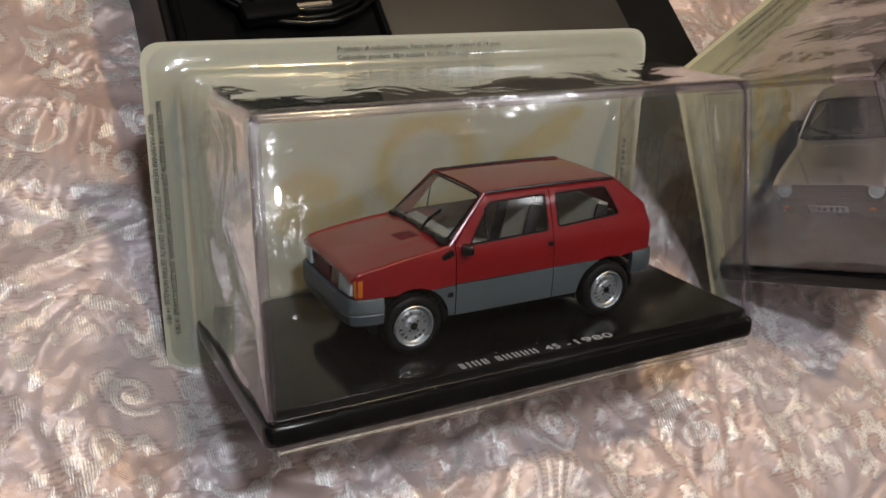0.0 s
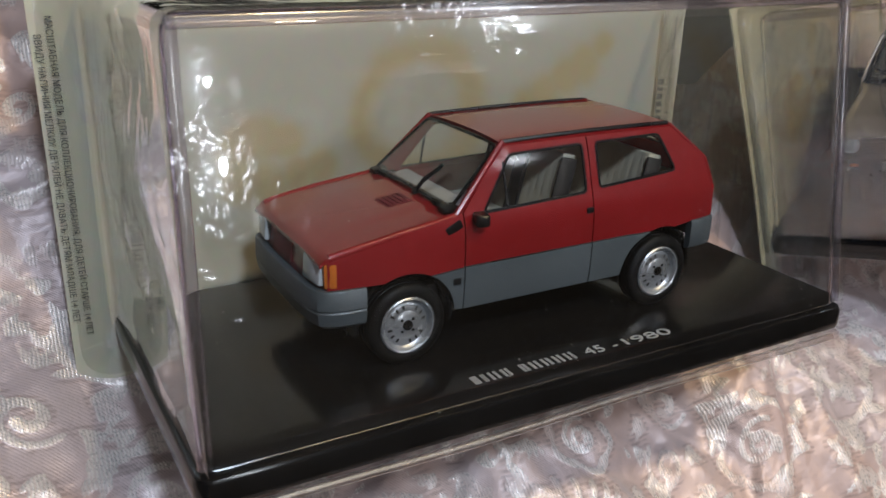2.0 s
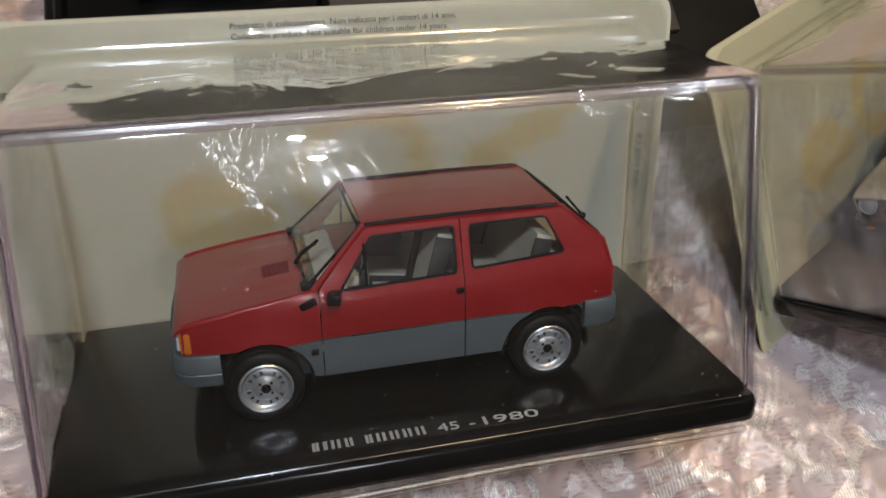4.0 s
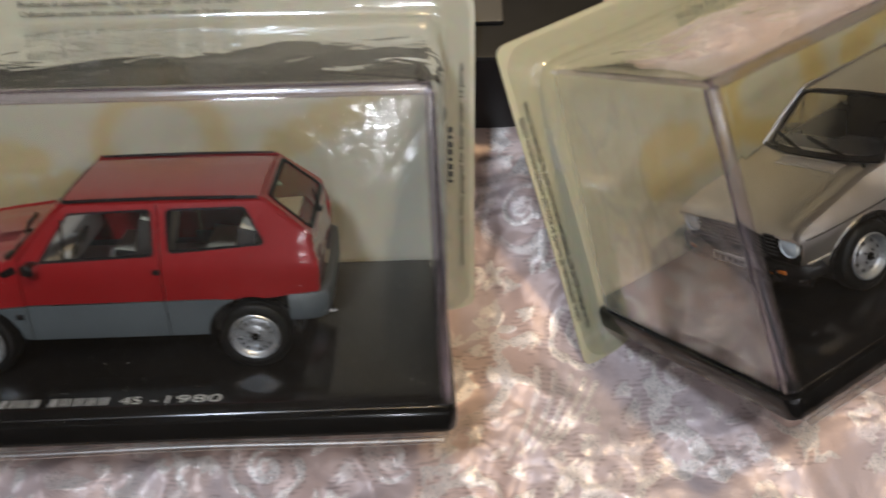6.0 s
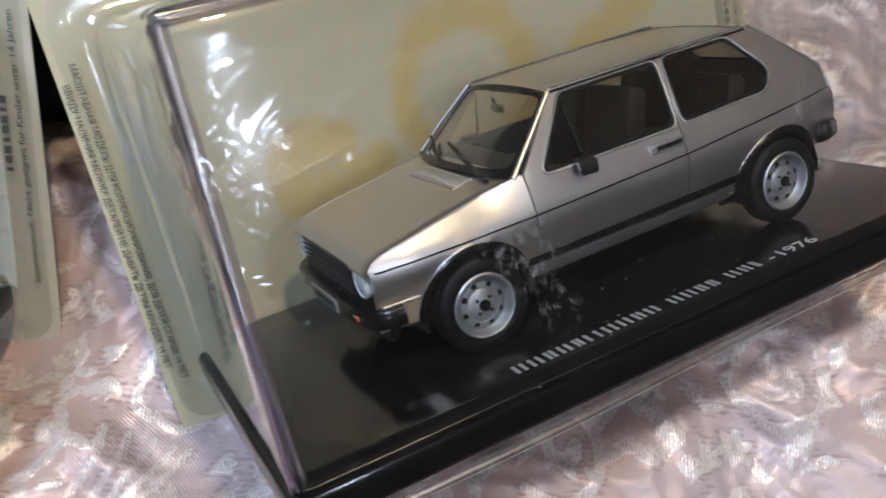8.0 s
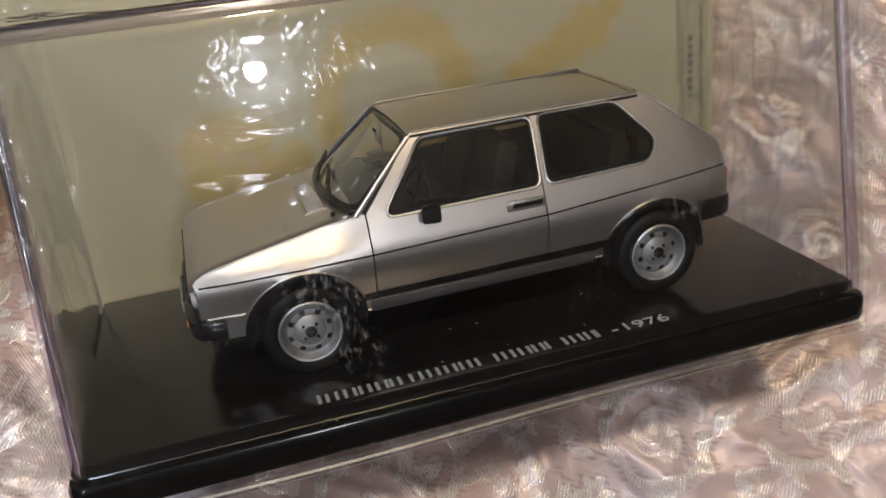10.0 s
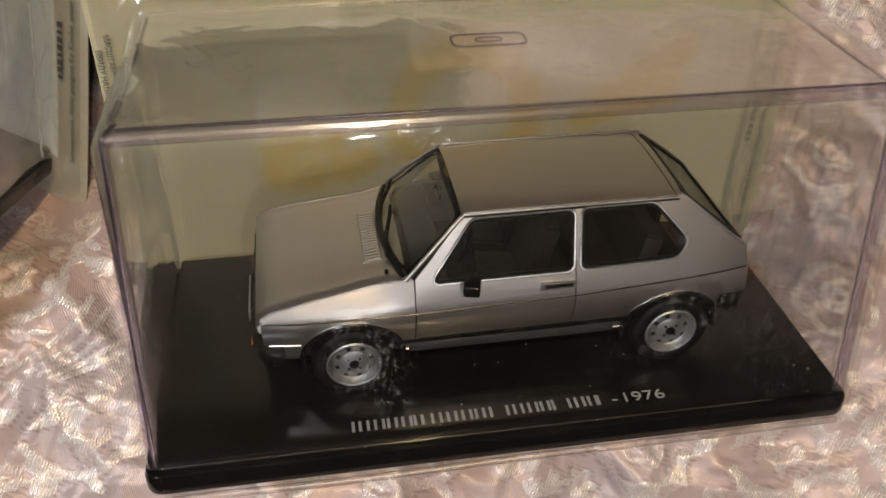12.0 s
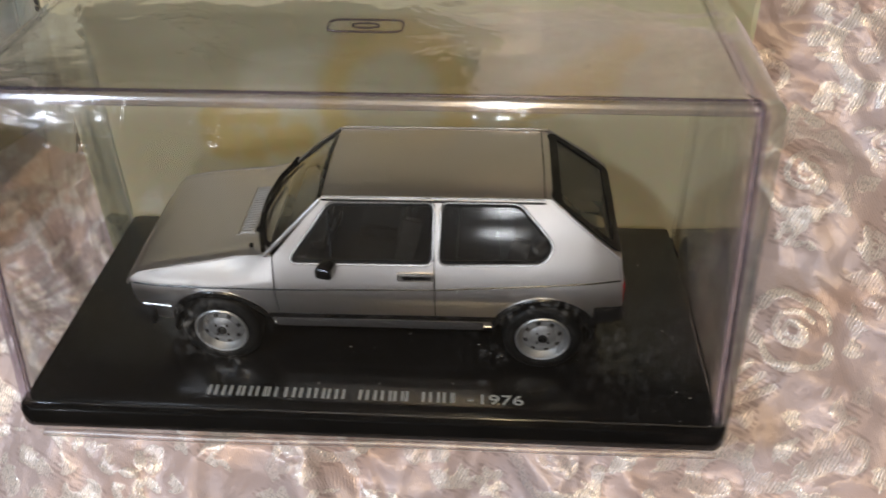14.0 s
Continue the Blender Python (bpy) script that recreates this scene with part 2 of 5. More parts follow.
    for height, strength, distance in ((noise_at(14.0, 2.0, 1.8, 0.4), 0.60, 0.024), (noise_at(36.0, 2.0, 1.4, 0.45), 0.30, 0.0065), (noise_at(110.0, 2.0, 0.8, 0.5), 0.12, 0.0018), (inside_it, 0.22, 0.0004),
                                       (calc("MULTIPLY", hatch, span(d, -1.0, 0.6, 1.0, 0.0)), 0.40, 0.0003), (calc("MULTIPLY", spark, span(d, -0.8, 2.2, 0.45, 0.6)), 0.6, 0.0005), (threads(620.0, "DIAGONAL", 1.0), 0.24, 0.00022)):
        bp = node(nt, "ShaderNodeBump", Strength=strength, Distance=distance)
        nt.links.new(height, bp.inputs["Height"])
        if last is not None:
            nt.links.new(last, bp.inputs["Normal"])
        last = bp.outputs[0]
    nt.links.new(last, b.inputs["Normal"])
    return m


def printed_card(name, paper, ink, ring, blots):
    """Pale printed board: a faded ochre ring and blots, soft at their edges. ring: x, z, radius, width in metres."""
    m = base_material(name, paper, 0.55)
    nt = m.node_tree
    b = nt.nodes["Principled BSDF"]
    tc = nt.nodes.new("ShaderNodeTexCoord")
    n = node(nt, "ShaderNodeTexNoise", Scale=38.0, Detail=3.0)
    nt.links.new(tc.outputs["Object"], n.inputs["Vector"])
    fine = node(nt, "ShaderNodeTexNoise", Scale=260.0, Detail=5.0)
    nt.links.new(tc.outputs["Object"], fine.inputs["Vector"])

    def math_node(op, a, v1=0.0, v2=0.0):
        k = nt.nodes.new("ShaderNodeMath")
        k.operation = op
        k.inputs[1].default_value, k.inputs[2].default_value = v1, v2
        for i, s in enumerate(a if isinstance(a, tuple) else (a,)):
            nt.links.new(s, k.inputs[i])
        return k.outputs[0]

    def spot(x, z):
        d = nt.nodes.new("ShaderNodeVectorMath")
        d.operation = "SUBTRACT"
        d.inputs[1].default_value = (x, 0.0, z)
        nt.links.new(tc.outputs["Object"], d.inputs[0])
        s = nt.nodes.new("ShaderNodeVectorMath")
        s.operation = "MULTIPLY"
        s.inputs[1].default_value = (1, 0, 1)
        nt.links.new(d.outputs[0], s.inputs[0])
        e = nt.nodes.new("ShaderNodeVectorMath")
        e.operation = "LENGTH"
        nt.links.new(s.outputs[0], e.inputs[0])
        return math_node("ADD", (e.outputs["Value"], math_node("MULTIPLY_ADD", n.outputs["Fac"], 0.016, -0.008)))

    def soft(value, at, blur):
        r = nt.nodes.new("ShaderNodeMapRange")
        r.interpolation_type = "SMOOTHSTEP"
        r.inputs["From Min"].default_value, r.inputs["From Max"].default_value = at - blur, at + blur
        r.inputs["To Min"].default_value, r.inputs["To Max"].default_value = 1.0, 0.0
        nt.links.new(value, r.inputs["Value"])
        return r.outputs[0]

    x, z, radius, width = ring
    mask = soft(math_node("ABSOLUTE", math_node("SUBTRACT", spot(x, z), radius)), width, 0.004)
    for x, z, radius in blots:
        mask = math_node("MAXIMUM", (mask, soft(spot(x, z), radius, radius * 0.5)))
    mask = math_node("MULTIPLY", mask, 0.85)
    mix = nt.nodes.new("ShaderNodeMix")
    mix.data_type = "RGBA"
    mix.inputs[6].default_value, mix.inputs[7].default_value = (*paper, 1), (*ink, 1)
    nt.links.new(mask, mix.inputs[0])
    worn = nt.nodes.new("ShaderNodeMix")
    worn.data_type, worn.blend_type = "RGBA", "MULTIPLY"
    worn.inputs[0].default_value = 0.22
    nt.links.new(mix.outputs[2], worn.inputs[6])
    nt.links.new(fine.outputs["Color"], worn.inputs[7])
    nt.links.new(worn.outputs[2], b.inputs["Base Color"])
    return m


M_CLOTH = satin_damask("satin_damask")
M_FILM = clear_plastic("blister_film", (0.975, 0.98, 0.965), 1.45, 0.10, scuff=0.015, wave=0.75, wave_scale=26.0, gloss=0.85, crinkle=4.0)
M_FILM_WORN = clear_plastic("scuffed_blister_film", (0.975, 0.98, 0.965), 1.45, 0.10, scuff=0.02, wave=0.9, wave_scale=26.0, gloss=0.85, crinkle=4.0, spots=[(-0.046, -0.051, 0.030, 0.016), (-0.040, -0.053, 0.015, 0.009), (-0.054, -0.050, 0.045, 0.009), (0.050, -0.050, 0.040, 0.015), (0.037, -0.052, 0.023, 0.006), (0.047, -0.047, 0.060, 0.008), (0.071, -0.051, 0.030, 0.006)])
M_FILM_SIDE = clear_plastic("blister_film_side", (0.965, 0.97, 0.96), 1.5, 0.04, scuff=0.05, wave=0.55, wave_scale=28.0, gloss=2.8, crinkle=3.0, crease=0.22, side_haze=0.08)
M_FOLD = clear_plastic("blister_film_fold", (0.90, 0.87, 0.87), 1.6, 0.38, scuff=0.10, gloss=1.6)
M_COVER = base_material("clear_styrene", (0.99, 0.98, 0.99), 0.015)
M_COVER.node_tree.nodes["Principled BSDF"].inputs["Transmission Weight"].default_value = 1.0
M_COVER.node_tree.nodes["Principled BSDF"].inputs["IOR"].default_value = 1.5
M_EDGE = clear_plastic("styrene_edge", (0.90, 0.865, 0.93), 1.6, 0.14, scuff=0.02, gloss=2.2)
M_LINE = clear_plastic("violet_line_styrene", (0.58, 0.52, 0.66), 1.6, 0.14, gloss=1.0)
M_BLACK = speckled("black_gloss_styrene", (0.005, 0.0046, 0.0046), 0.15, scale=700, vary=0.4, rough_vary=0.03, dust=0.002, spec=0.45)
M_INK = base_material("silver_print", (0.50, 0.50, 0.48), 0.4)
M_INK_BAR = base_material("silver_print_bar", (0.42, 0.42, 0.41), 0.4)
M_TEXT = base_material("grey_print", (0.075, 0.075, 0.07), 0.6)
M_RED = speckled("red_car_paint", (0.235, 0.0065, 0.0085), 0.36, coat=1.0, scale=240, vary=0.06, rough_vary=0.03, dust=0.002, spec=0.12)
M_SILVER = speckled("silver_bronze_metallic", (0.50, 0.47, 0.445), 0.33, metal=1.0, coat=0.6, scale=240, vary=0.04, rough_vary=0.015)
M_GREY = speckled("grey_cladding", (0.066, 0.078, 0.085), 0.5, scale=350, vary=0.1)
M_TYRE = speckled("black_rubber", (0.0028, 0.0027, 0.0027), 0.5, scale=600, vary=0.3, spec=0.12)
M_RIM = speckled("silver_wheel", (0.42, 0.43, 0.445), 0.27, metal=0.7, scale=500, vary=0.12)
M_RIM_DULL = speckled("dull_silver_wheel", (0.27, 0.27, 0.275), 0.42, metal=0.7, scale=500, vary=0.12)
M_TRIM = speckled("black_trim", (0.006, 0.0055, 0.0055), 0.26, scale=600, vary=0.3, spec=0.3)
M_BRIGHT = speckled("bright_silver_paint", (0.72, 0.71, 0.70), 0.24, metal=0.9, scale=600, vary=0.08, rough_vary=0.03)
M_CHROME = base_material("chrome", (0.75, 0.75, 0.75), 0.15, 1.0)
M_SEAT = speckled("cream_upholstery", (0.64, 0.59, 0.47), 0.75, scale=500, vary=0.12, bump=0.3)
M_DARK = speckled("dark_interior", (0.02, 0.018, 0.017), 0.6, scale=400, vary=0.3)
M_DASH = speckled("grey_brown_interior", (0.52, 0.50, 0.47), 0.6, scale=400, vary=0.2)
M_GLASS = clear_plastic("car_glass", (0.97, 0.97, 0.96), 1.45, 0.05, scuff=0.02, gloss=0.8)
M_TINT = clear_plastic("tinted_car_glass", (0.80, 0.78, 0.74), 1.5, 0.06, scuff=0.02, gloss=0.7)
M_SCREEN = clear_plastic("windscreen_glass", (0.96, 0.96, 0.95), 1.5, 0.05, scuff=0.06, wave=0.12, wave_scale=60.0, gloss=1.3)
M_LAMP = speckled("clear_lamp", (0.80, 0.80, 0.78), 0.15, coat=1.0, scale=900, vary=0.25)
M_ORANGE = base_material("amber_lens", (0.60, 0.16, 0.02), 0.2, coat=1.0)
M_TAIL = base_material("red_lens", (0.35, 0.012, 0.015), 0.2, coat=1.0)
M_PLATE = base_material("white_plate", (0.26, 0.26, 0.25), 0.4)
M_BOX = speckled("black_box_board", (0.006, 0.0055, 0.0055), 0.4, scale=120, vary=0.35, spec=0.2)
M_SLATE = speckled("grey_sheet", (0.032, 0.028, 0.024), 0.42, scale=90, vary=0.12)
M_CABLE = base_material("black_cable", (0.004, 0.004, 0.004), 0.16, spec=0.35)
M_BRASS = base_material("plug_metal", (0.30, 0.28, 0.26), 0.3, 1.0)
M_GRILLE = speckled("dark_red_grille", (0.10, 0.006, 0.008), 0.75, scale=400, vary=0.2)
M_WALL = speckled("warm_wall_paint", (0.09, 0.075, 0.06), 0.8, scale=9, vary=0.06)
M_CEIL = speckled("white_ceiling_paint", (0.32, 0.30, 0.28), 0.85, scale=9, vary=0.04)
M_FLOOR = speckled("brown_floor", (0.16, 0.10, 0.06), 0.5, scale=12, vary=0.2)
M_WOOD = speckled("bed_frame_wood", (0.20, 0.12, 0.07), 0.5, scale=30, vary=0.2)

# ---------------------------------------------------------------- building helpers (lengths in millimetres)
MM = 0.001


def link_mesh(name, bm, material, parent=None, label="", smooth=35.0):
    for v in bm.verts:
        v.co *= MM
    bmesh.ops.recalc_face_normals(bm, faces=bm.faces[:])
    me = bpy.data.meshes.new(name)
    bm.to_mesh(me)
    bm.free()
    me.materials.append(material)
    if smooth:
        me.shade_smooth()
        me.set_sharp_from_angle(angle=radians(smooth))
    ob = new(name, me)
    if parent is not None:
        ob.parent = parent
    if label:
        tagged(ob, label)
    return ob


def part(name, bm, material, parent, label="", smooth=35.0):
    return link_mesh(name, bm, material, parent, label, smooth)


def thing(name, where, label, category, group="", kind=""):
    ob = new(name)
    ob.empty_display_size = 0.02
    ob.matrix_world = where
    return tagged(ob, label, category, group, kind)


def inside(p, poly):
    x, y = p
    hit = False
    for (x1, y1), (x2, y2) in zip(poly, poly[1:] + poly[:1]):
        if (y1 > y) != (y2 > y) and x < (x2 - x1) * (y - y1) / (y2 - y1) + x1:
            hit = not hit
    return hit


def rounded(poly, r, n=4):
    """A polygon with rounded corners."""
    out = []
    k = len(poly)
    for i in range(k):
        p, a, b = Vector(poly[i]), Vector(poly[i - 1]), Vector(poly[(i + 1) % k])
        ra = r[i] if isinstance(r, (list, tuple)) else r
        da, db = (a - p), (b - p)
        cut = min(ra, da.length * 0.45, db.length * 0.45)
        s, e = p + da.normalized() * cut, p + db.normalized() * cut
        for j in range(n + 1):
            t = j / n
            out.append(tuple((1 - t) ** 2 * s + 2 * t * (1 - t) * p + t * t * e))
    return out


def grown(poly, d):
    """The polygon with its edges moved out by d."""
    area = sum(x1 * y2 - x2 * y1 for (x1, y1), (x2, y2) in zip(poly, poly[1:] + poly[:1]))
    s = 1 if area > 0 else -1
    out, k = [], len(poly)
    for i in range(k):
        a, p, b = Vector(poly[i - 1]), Vector(poly[i]), Vector(poly[(i + 1) % k])
        n1, n2 = Vector(((p - a).y, -(p - a).x)), Vector(((b - p).y, -(b - p).x))
        n1 = n1.normalized() if n1.length > 1e-6 else Vector((0, 0))
        n2 = n2.normalized() if n2.length > 1e-6 else n1
        m = n1 + n2
        m = m.normalized() / max(0.5, math.cos(n1.angle(n2, 0) / 2)) if m.length > 1e-6 else n1
        out.append(tuple(p + m * d * s))
    return out


def panel(bm, outline, holes, f, inward, grid=3.0):
    """A sheet with holes, laid on the surface f(u, v), with thickness towards inward."""
    from mathutils.geometry import delaunay_2d_cdt
    loops = [list(outline)] + [list(h) for h in holes]
    pts, edges = [], []
    for lp in loops:
        full = []
        for (x1, y1), (x2, y2) in zip(lp, lp[1:] + lp[:1]):
            steps = max(1, int(math.hypot(x2 - x1, y2 - y1) / grid))
            full += [(x1 + (x2 - x1) * j / steps, y1 + (y2 - y1) * j / steps) for j in range(steps)]
        start = len(pts)
        pts += full
        edges += [(start + j, start + (j + 1) % len(full)) for j in range(len(full))]
    xs, ys = [p[0] for p in outline], [p[1] for p in outline]
    nx, ny = int((max(xs) - min(xs)) / grid), int((max(ys) - min(ys)) / grid)
    rim = np.array(pts)
    for i in range(1, nx + 1):
        for j in range(1, ny + 1):
            p = (min(xs) + i * grid * 0.997, min(ys) + j * grid * 0.993)
            if inside(p, loops[0]) and not any(inside(p, h) for h in loops[1:]) and np.hypot(*(rim - p).T).min() > grid * 0.45:
                pts.append(p)
    v2, _, tris, *_ = delaunay_2d_cdt([Vector(p) for p in pts], edges, [], 0, 1e-5)
    keep = []
    for t in tris:
        c = sum((v2[i] for i in t), Vector((0, 0))) / 3
        if inside(c, loops[0]) and not any(inside(c, h) for h in loops[1:]):
            keep.append(t)
    inward = Vector(inward)
    used = sorted({i for t in keep for i in t})
    top = {i: bm.verts.new(f(*v2[i])) for i in used}
    low = {i: bm.verts.new(f(*v2[i]) + inward) for i in used}
    count = {}
    for t in keep:
        bm.faces.new([top[i] for i in t])
        bm.faces.new([low[i] for i in reversed(t)])
        for a, b in ((t[0], t[1]), (t[1], t[2]), (t[2], t[0])):
            count[(a, b)] = 1
    for a, b in count:
        if (b, a) not in count:
            bm.faces.new((top[b], top[a], low[a], low[b]))


def surface(bm, us, vs, f, inward=None):
    """A quad sheet f(u, v) over the values us and vs, with thickness if inward is given."""
    inward = Vector(inward) if inward is not None else None
    top = [[bm.verts.new(f(u, v)) for v in vs] for u in us]
    for i in range(len(us) - 1):
        for j in range(len(vs) - 1):
            bm.faces.new((top[i][j], top[i + 1][j], top[i + 1][j + 1], top[i][j + 1]))
    if inward is None:
        return
    low = [[bm.verts.new(v.co + inward) for v in row] for row in top]
    for i in range(len(us) - 1):
        for j in range(len(vs) - 1):
            bm.faces.new((low[i][j + 1], low[i + 1][j + 1], low[i + 1][j], low[i][j]))
    n, m = len(us) - 1, len(vs) - 1
    for i in range(n):
        bm.faces.new((top[i + 1][0], top[i][0], low[i][0], low[i + 1][0]))
        bm.faces.new((top[i][m], top[i + 1][m], low[i + 1][m], low[i][m]))
    for j in range(m):
        bm.faces.new((top[0][j], top[0][j + 1], low[0][j + 1], low[0][j]))
        bm.faces.new((top[n][j + 1], top[n][j], low[n][j], low[n][j + 1]))


def block(bm, centre, size, bevel=0.4, turn=(0, 0, 0), taper=0.0, segments=2):
    """A bevelled block; taper narrows its top."""
    made = bmesh.ops.create_cube(bm, size=1.0)["verts"]
    for v in made:
        k = 1 - taper * (v.co.z + 0.5)
        v.co = Vector((v.co.x * size[0] * k, v.co.y * size[1] * k, v.co.z * size[2]))
    if bevel:
        es = list({e for v in made for e in v.link_edges})
        made = list({v for f in bmesh.ops.bevel(bm, geom=es, offset=bevel, segments=segments, affect="EDGES", profile=0.6)["faces"] for v in f.verts} | {v for v in made if v.is_valid})
    m = pose(*centre, *turn)
    bmesh.ops.transform(bm, matrix=m, verts=made)


def tube(bm, pts, r, seg=8, closed=False):
    """A round bar along points."""
    pts = [Vector(p) for p in pts]
    rings, n = [], len(pts)
    up = None
    for i, p in enumerate(pts):
        a = pts[i - 1] if (i or closed) else p
        b = pts[(i + 1) % n] if (i < n - 1 or closed) else p
        d = (b - a).normalized()
        if up is None:
            up = d.orthogonal().normalized()
        up = (up - d * up.dot(d)).normalized()
        side = d.cross(up)
        rr = r[i] if isinstance(r, (list, tuple)) else r
        rings.append([bm.verts.new(p + (up * math.cos(t) + side * math.sin(t)) * rr) for t in [2 * math.pi * k / seg for k in range(seg)]])
    for i in range(n if closed else n - 1):
        a, b = rings[i], rings[(i + 1) % n]
        for k in range(seg):
            bm.faces.new((a[k], a[(k + 1) % seg], b[(k + 1) % seg], b[k]))
    if not closed:
        bm.faces.new(rings[0][::-1])
        bm.faces.new(rings[-1])


def lathe(bm, profile, seg=32, skip=None, close=False):
    """Turns (radius, y) round the y axis. skip(ring, k): faces left open."""
    rings = [[bm.verts.new((r * math.cos(2 * math.pi * k / seg), y, r * math.sin(2 * math.pi * k / seg))) for k in range(seg)] if r > 1e-6 else [bm.verts.new((0, y, 0))] for r, y in profile]
    pairs = list(zip(rings, rings[1:] + rings[:1])) if close else list(zip(rings, rings[1:]))
    for i, (a, b) in enumerate(pairs):
        for k in range(seg):
            if skip and skip(i, k):
                continue
            j = (k + 1) % seg
            if len(a) == 1 and len(b) == 1:
                continue
            if len(a) == 1:
                bm.faces.new((a[0], b[j], b[k]))
            elif len(b) == 1:
                bm.faces.new((a[k], a[j], b[0]))
            else:
                bm.faces.new((a[k], a[j], b[j], b[k]))


def loft(bm, rings, cap_first=False, cap_last=False):
    rows = [[bm.verts.new(p) for p in ring] for ring in rings]
    n = len(rows[0])
    for a, b in zip(rows, rows[1:]):
        for k in range(n):
            bm.faces.new((a[k], a[(k + 1) % n], b[(k + 1) % n], b[k]))
    if cap_first:
        bm.faces.new(rows[0][::-1])
    if cap_last:
        bm.faces.new(rows[-1])
    return rows


def sweep(bm, path, profile):
    """A closed profile of (outward, z) carried along a plan path of (x, y)."""
    pts = [Vector((x, y, 0)) for x, y in path]
    rings = []
    for i, p in enumerate(pts):
        a, b = pts[max(i - 1, 0)], pts[min(i + 1, len(pts) - 1)]
        d = (b - a).normalized()
        out = Vector((d.y, -d.x, 0))
        rings.append([p + out * o + Vector((0, 0, z)) for o, z in profile])
    rows = [[bm.verts.new(p) for p in r] for r in rings]
    n = len(profile)
    for a, b in zip(rows, rows[1:]):
        for k in range(n):
            bm.faces.new((a[k], a[(k + 1) % n], b[(k + 1) % n], b[k]))
    bm.faces.new(rows[0][::-1])
    bm.faces.new(rows[-1])


def writing(name, text, size, where, material, parent, width=None, depth=0.00008):
    """Raised print in the built-in font; fitted to a width if given."""
    cu = bpy.data.curves.new(name, "FONT")
    cu.body, cu.size, cu.extrude = text, size * MM, depth
    tmp = bpy.data.objects.new(name, cu)
    scene.collection.objects.link(tmp)
    bpy.context.view_layer.update()
    me = bpy.data.meshes.new_from_object(tmp.evaluated_get(bpy.context.evaluated_depsgraph_get()))
    bpy.data.objects.remove(tmp)
    xs = [v.co.x for v in me.vertices] or [0, 1]
    if width:
        k = width * MM / max(1e-6, max(xs) - min(xs))
        me.transform(Matrix.Diagonal((k, 1, 1, 1)) @ Matrix.Translation((-min(xs), 0, 0)))
    me.materials.clear()
    me.materials.append(material)
    ob = new(name, me)
    ob.parent = parent
    ob.matrix_local = where
    return ob


def lerp(a, b, t):
    return a + (b - a) * t


def table(rows):
    xs, ys = [r[0] for r in rows], [r[1] for r in rows]
    return lambda v: float(np.interp(v, xs, ys))


def smooth_table(rows):
    """A smooth curve through the rows."""
    xs, ys = [r[0] for r in rows], [r[1] for r in rows]
    slope = [(ys[k + 1] - ys[k]) / (xs[k + 1] - xs[k]) for k in range(len(xs) - 1)]
    tang = [slope[0]] + [(a + b) / 2 if a * b > 0 else 0.0 for a, b in zip(slope, slope[1:])] + [slope[-1]]

    def curve(x):
        x = min(max(x, xs[0]), xs[-1])
        k = max(0, min(len(xs) - 2, sum(1 for v in xs if v <= x) - 1))
        h = xs[k + 1] - xs[k]
        t = (x - xs[k]) / h
        return ((1 + 2 * t) * (1 - t) ** 2) * ys[k] + t * (1 - t) ** 2 * h * tang[k] + t * t * (3 - 2 * t) * ys[k + 1] + t * t * (t - 1) * h * tang[k + 1]

    return curve


def ease(x, a, b):
    t = min(1.0, max(0.0, (x - a) / (b - a)))
    return t * t * (3 - 2 * t)


def steps(a, b, n):
    return [a + (b - a) * i / n for i in range(n + 1)]


def arc(cx, cz, r, a0, a1, n=14):
    return [(cx + r * math.cos(radians(a)), cz + r * math.sin(radians(a))) for a in steps(a0, a1, n)]

# ---------------------------------------------------------------- the room and the cloth
def plain_slab(name, centre, size, material, label, category):
    bm = bmesh.new()
    block(bm, (0, 0, 0), [s * 1000 for s in size], 0)
    ob = link_mesh(name, bm, material, None, "", 0)
    ob.location = centre
    return tagged(ob, label, category, kind="structure")


plain_slab("floor", (0.15, 0, -0.62), (4.4, 4.4, 0.1), M_FLOOR, "plain brown floor of the room", "floor")
plain_slab("ceiling", (0.15, 0, 1.95), (4.4, 4.4, 0.1), M_CEIL, "plain white painted ceiling", "ceiling")
for wall, (wx, wy, sx, sy) in {"wall_north": (0.15, 2.15, 4.4, 0.1), "wall_south": (0.15, -2.15, 4.4, 0.1), "wall_east": (2.3, 0, 0.1, 4.2), "wall_west": (-2.0, 0, 0.1, 4.2)}.items():
    plain_slab(wall, (wx, wy, 0.665), (sx, sy, 2.47), M_WALL, "plain warm beige painted wall", "wall")


RED_PACK = pose(0.0005, 0.022, 0.037, -44.7, 0, 0) @ pose(0, 0, 0, 0, -0.35, 0)
SILVER_PACK = pose(0.2893, 0.0623, 0.0294, -49.66, 7.0, 28.81) @ pose(0, 0, 0, 0, 0.5, 0)
SILVER_CASE = SILVER_PACK @ pose(-0.0020, 0, 0, 0, 0.4, 0)


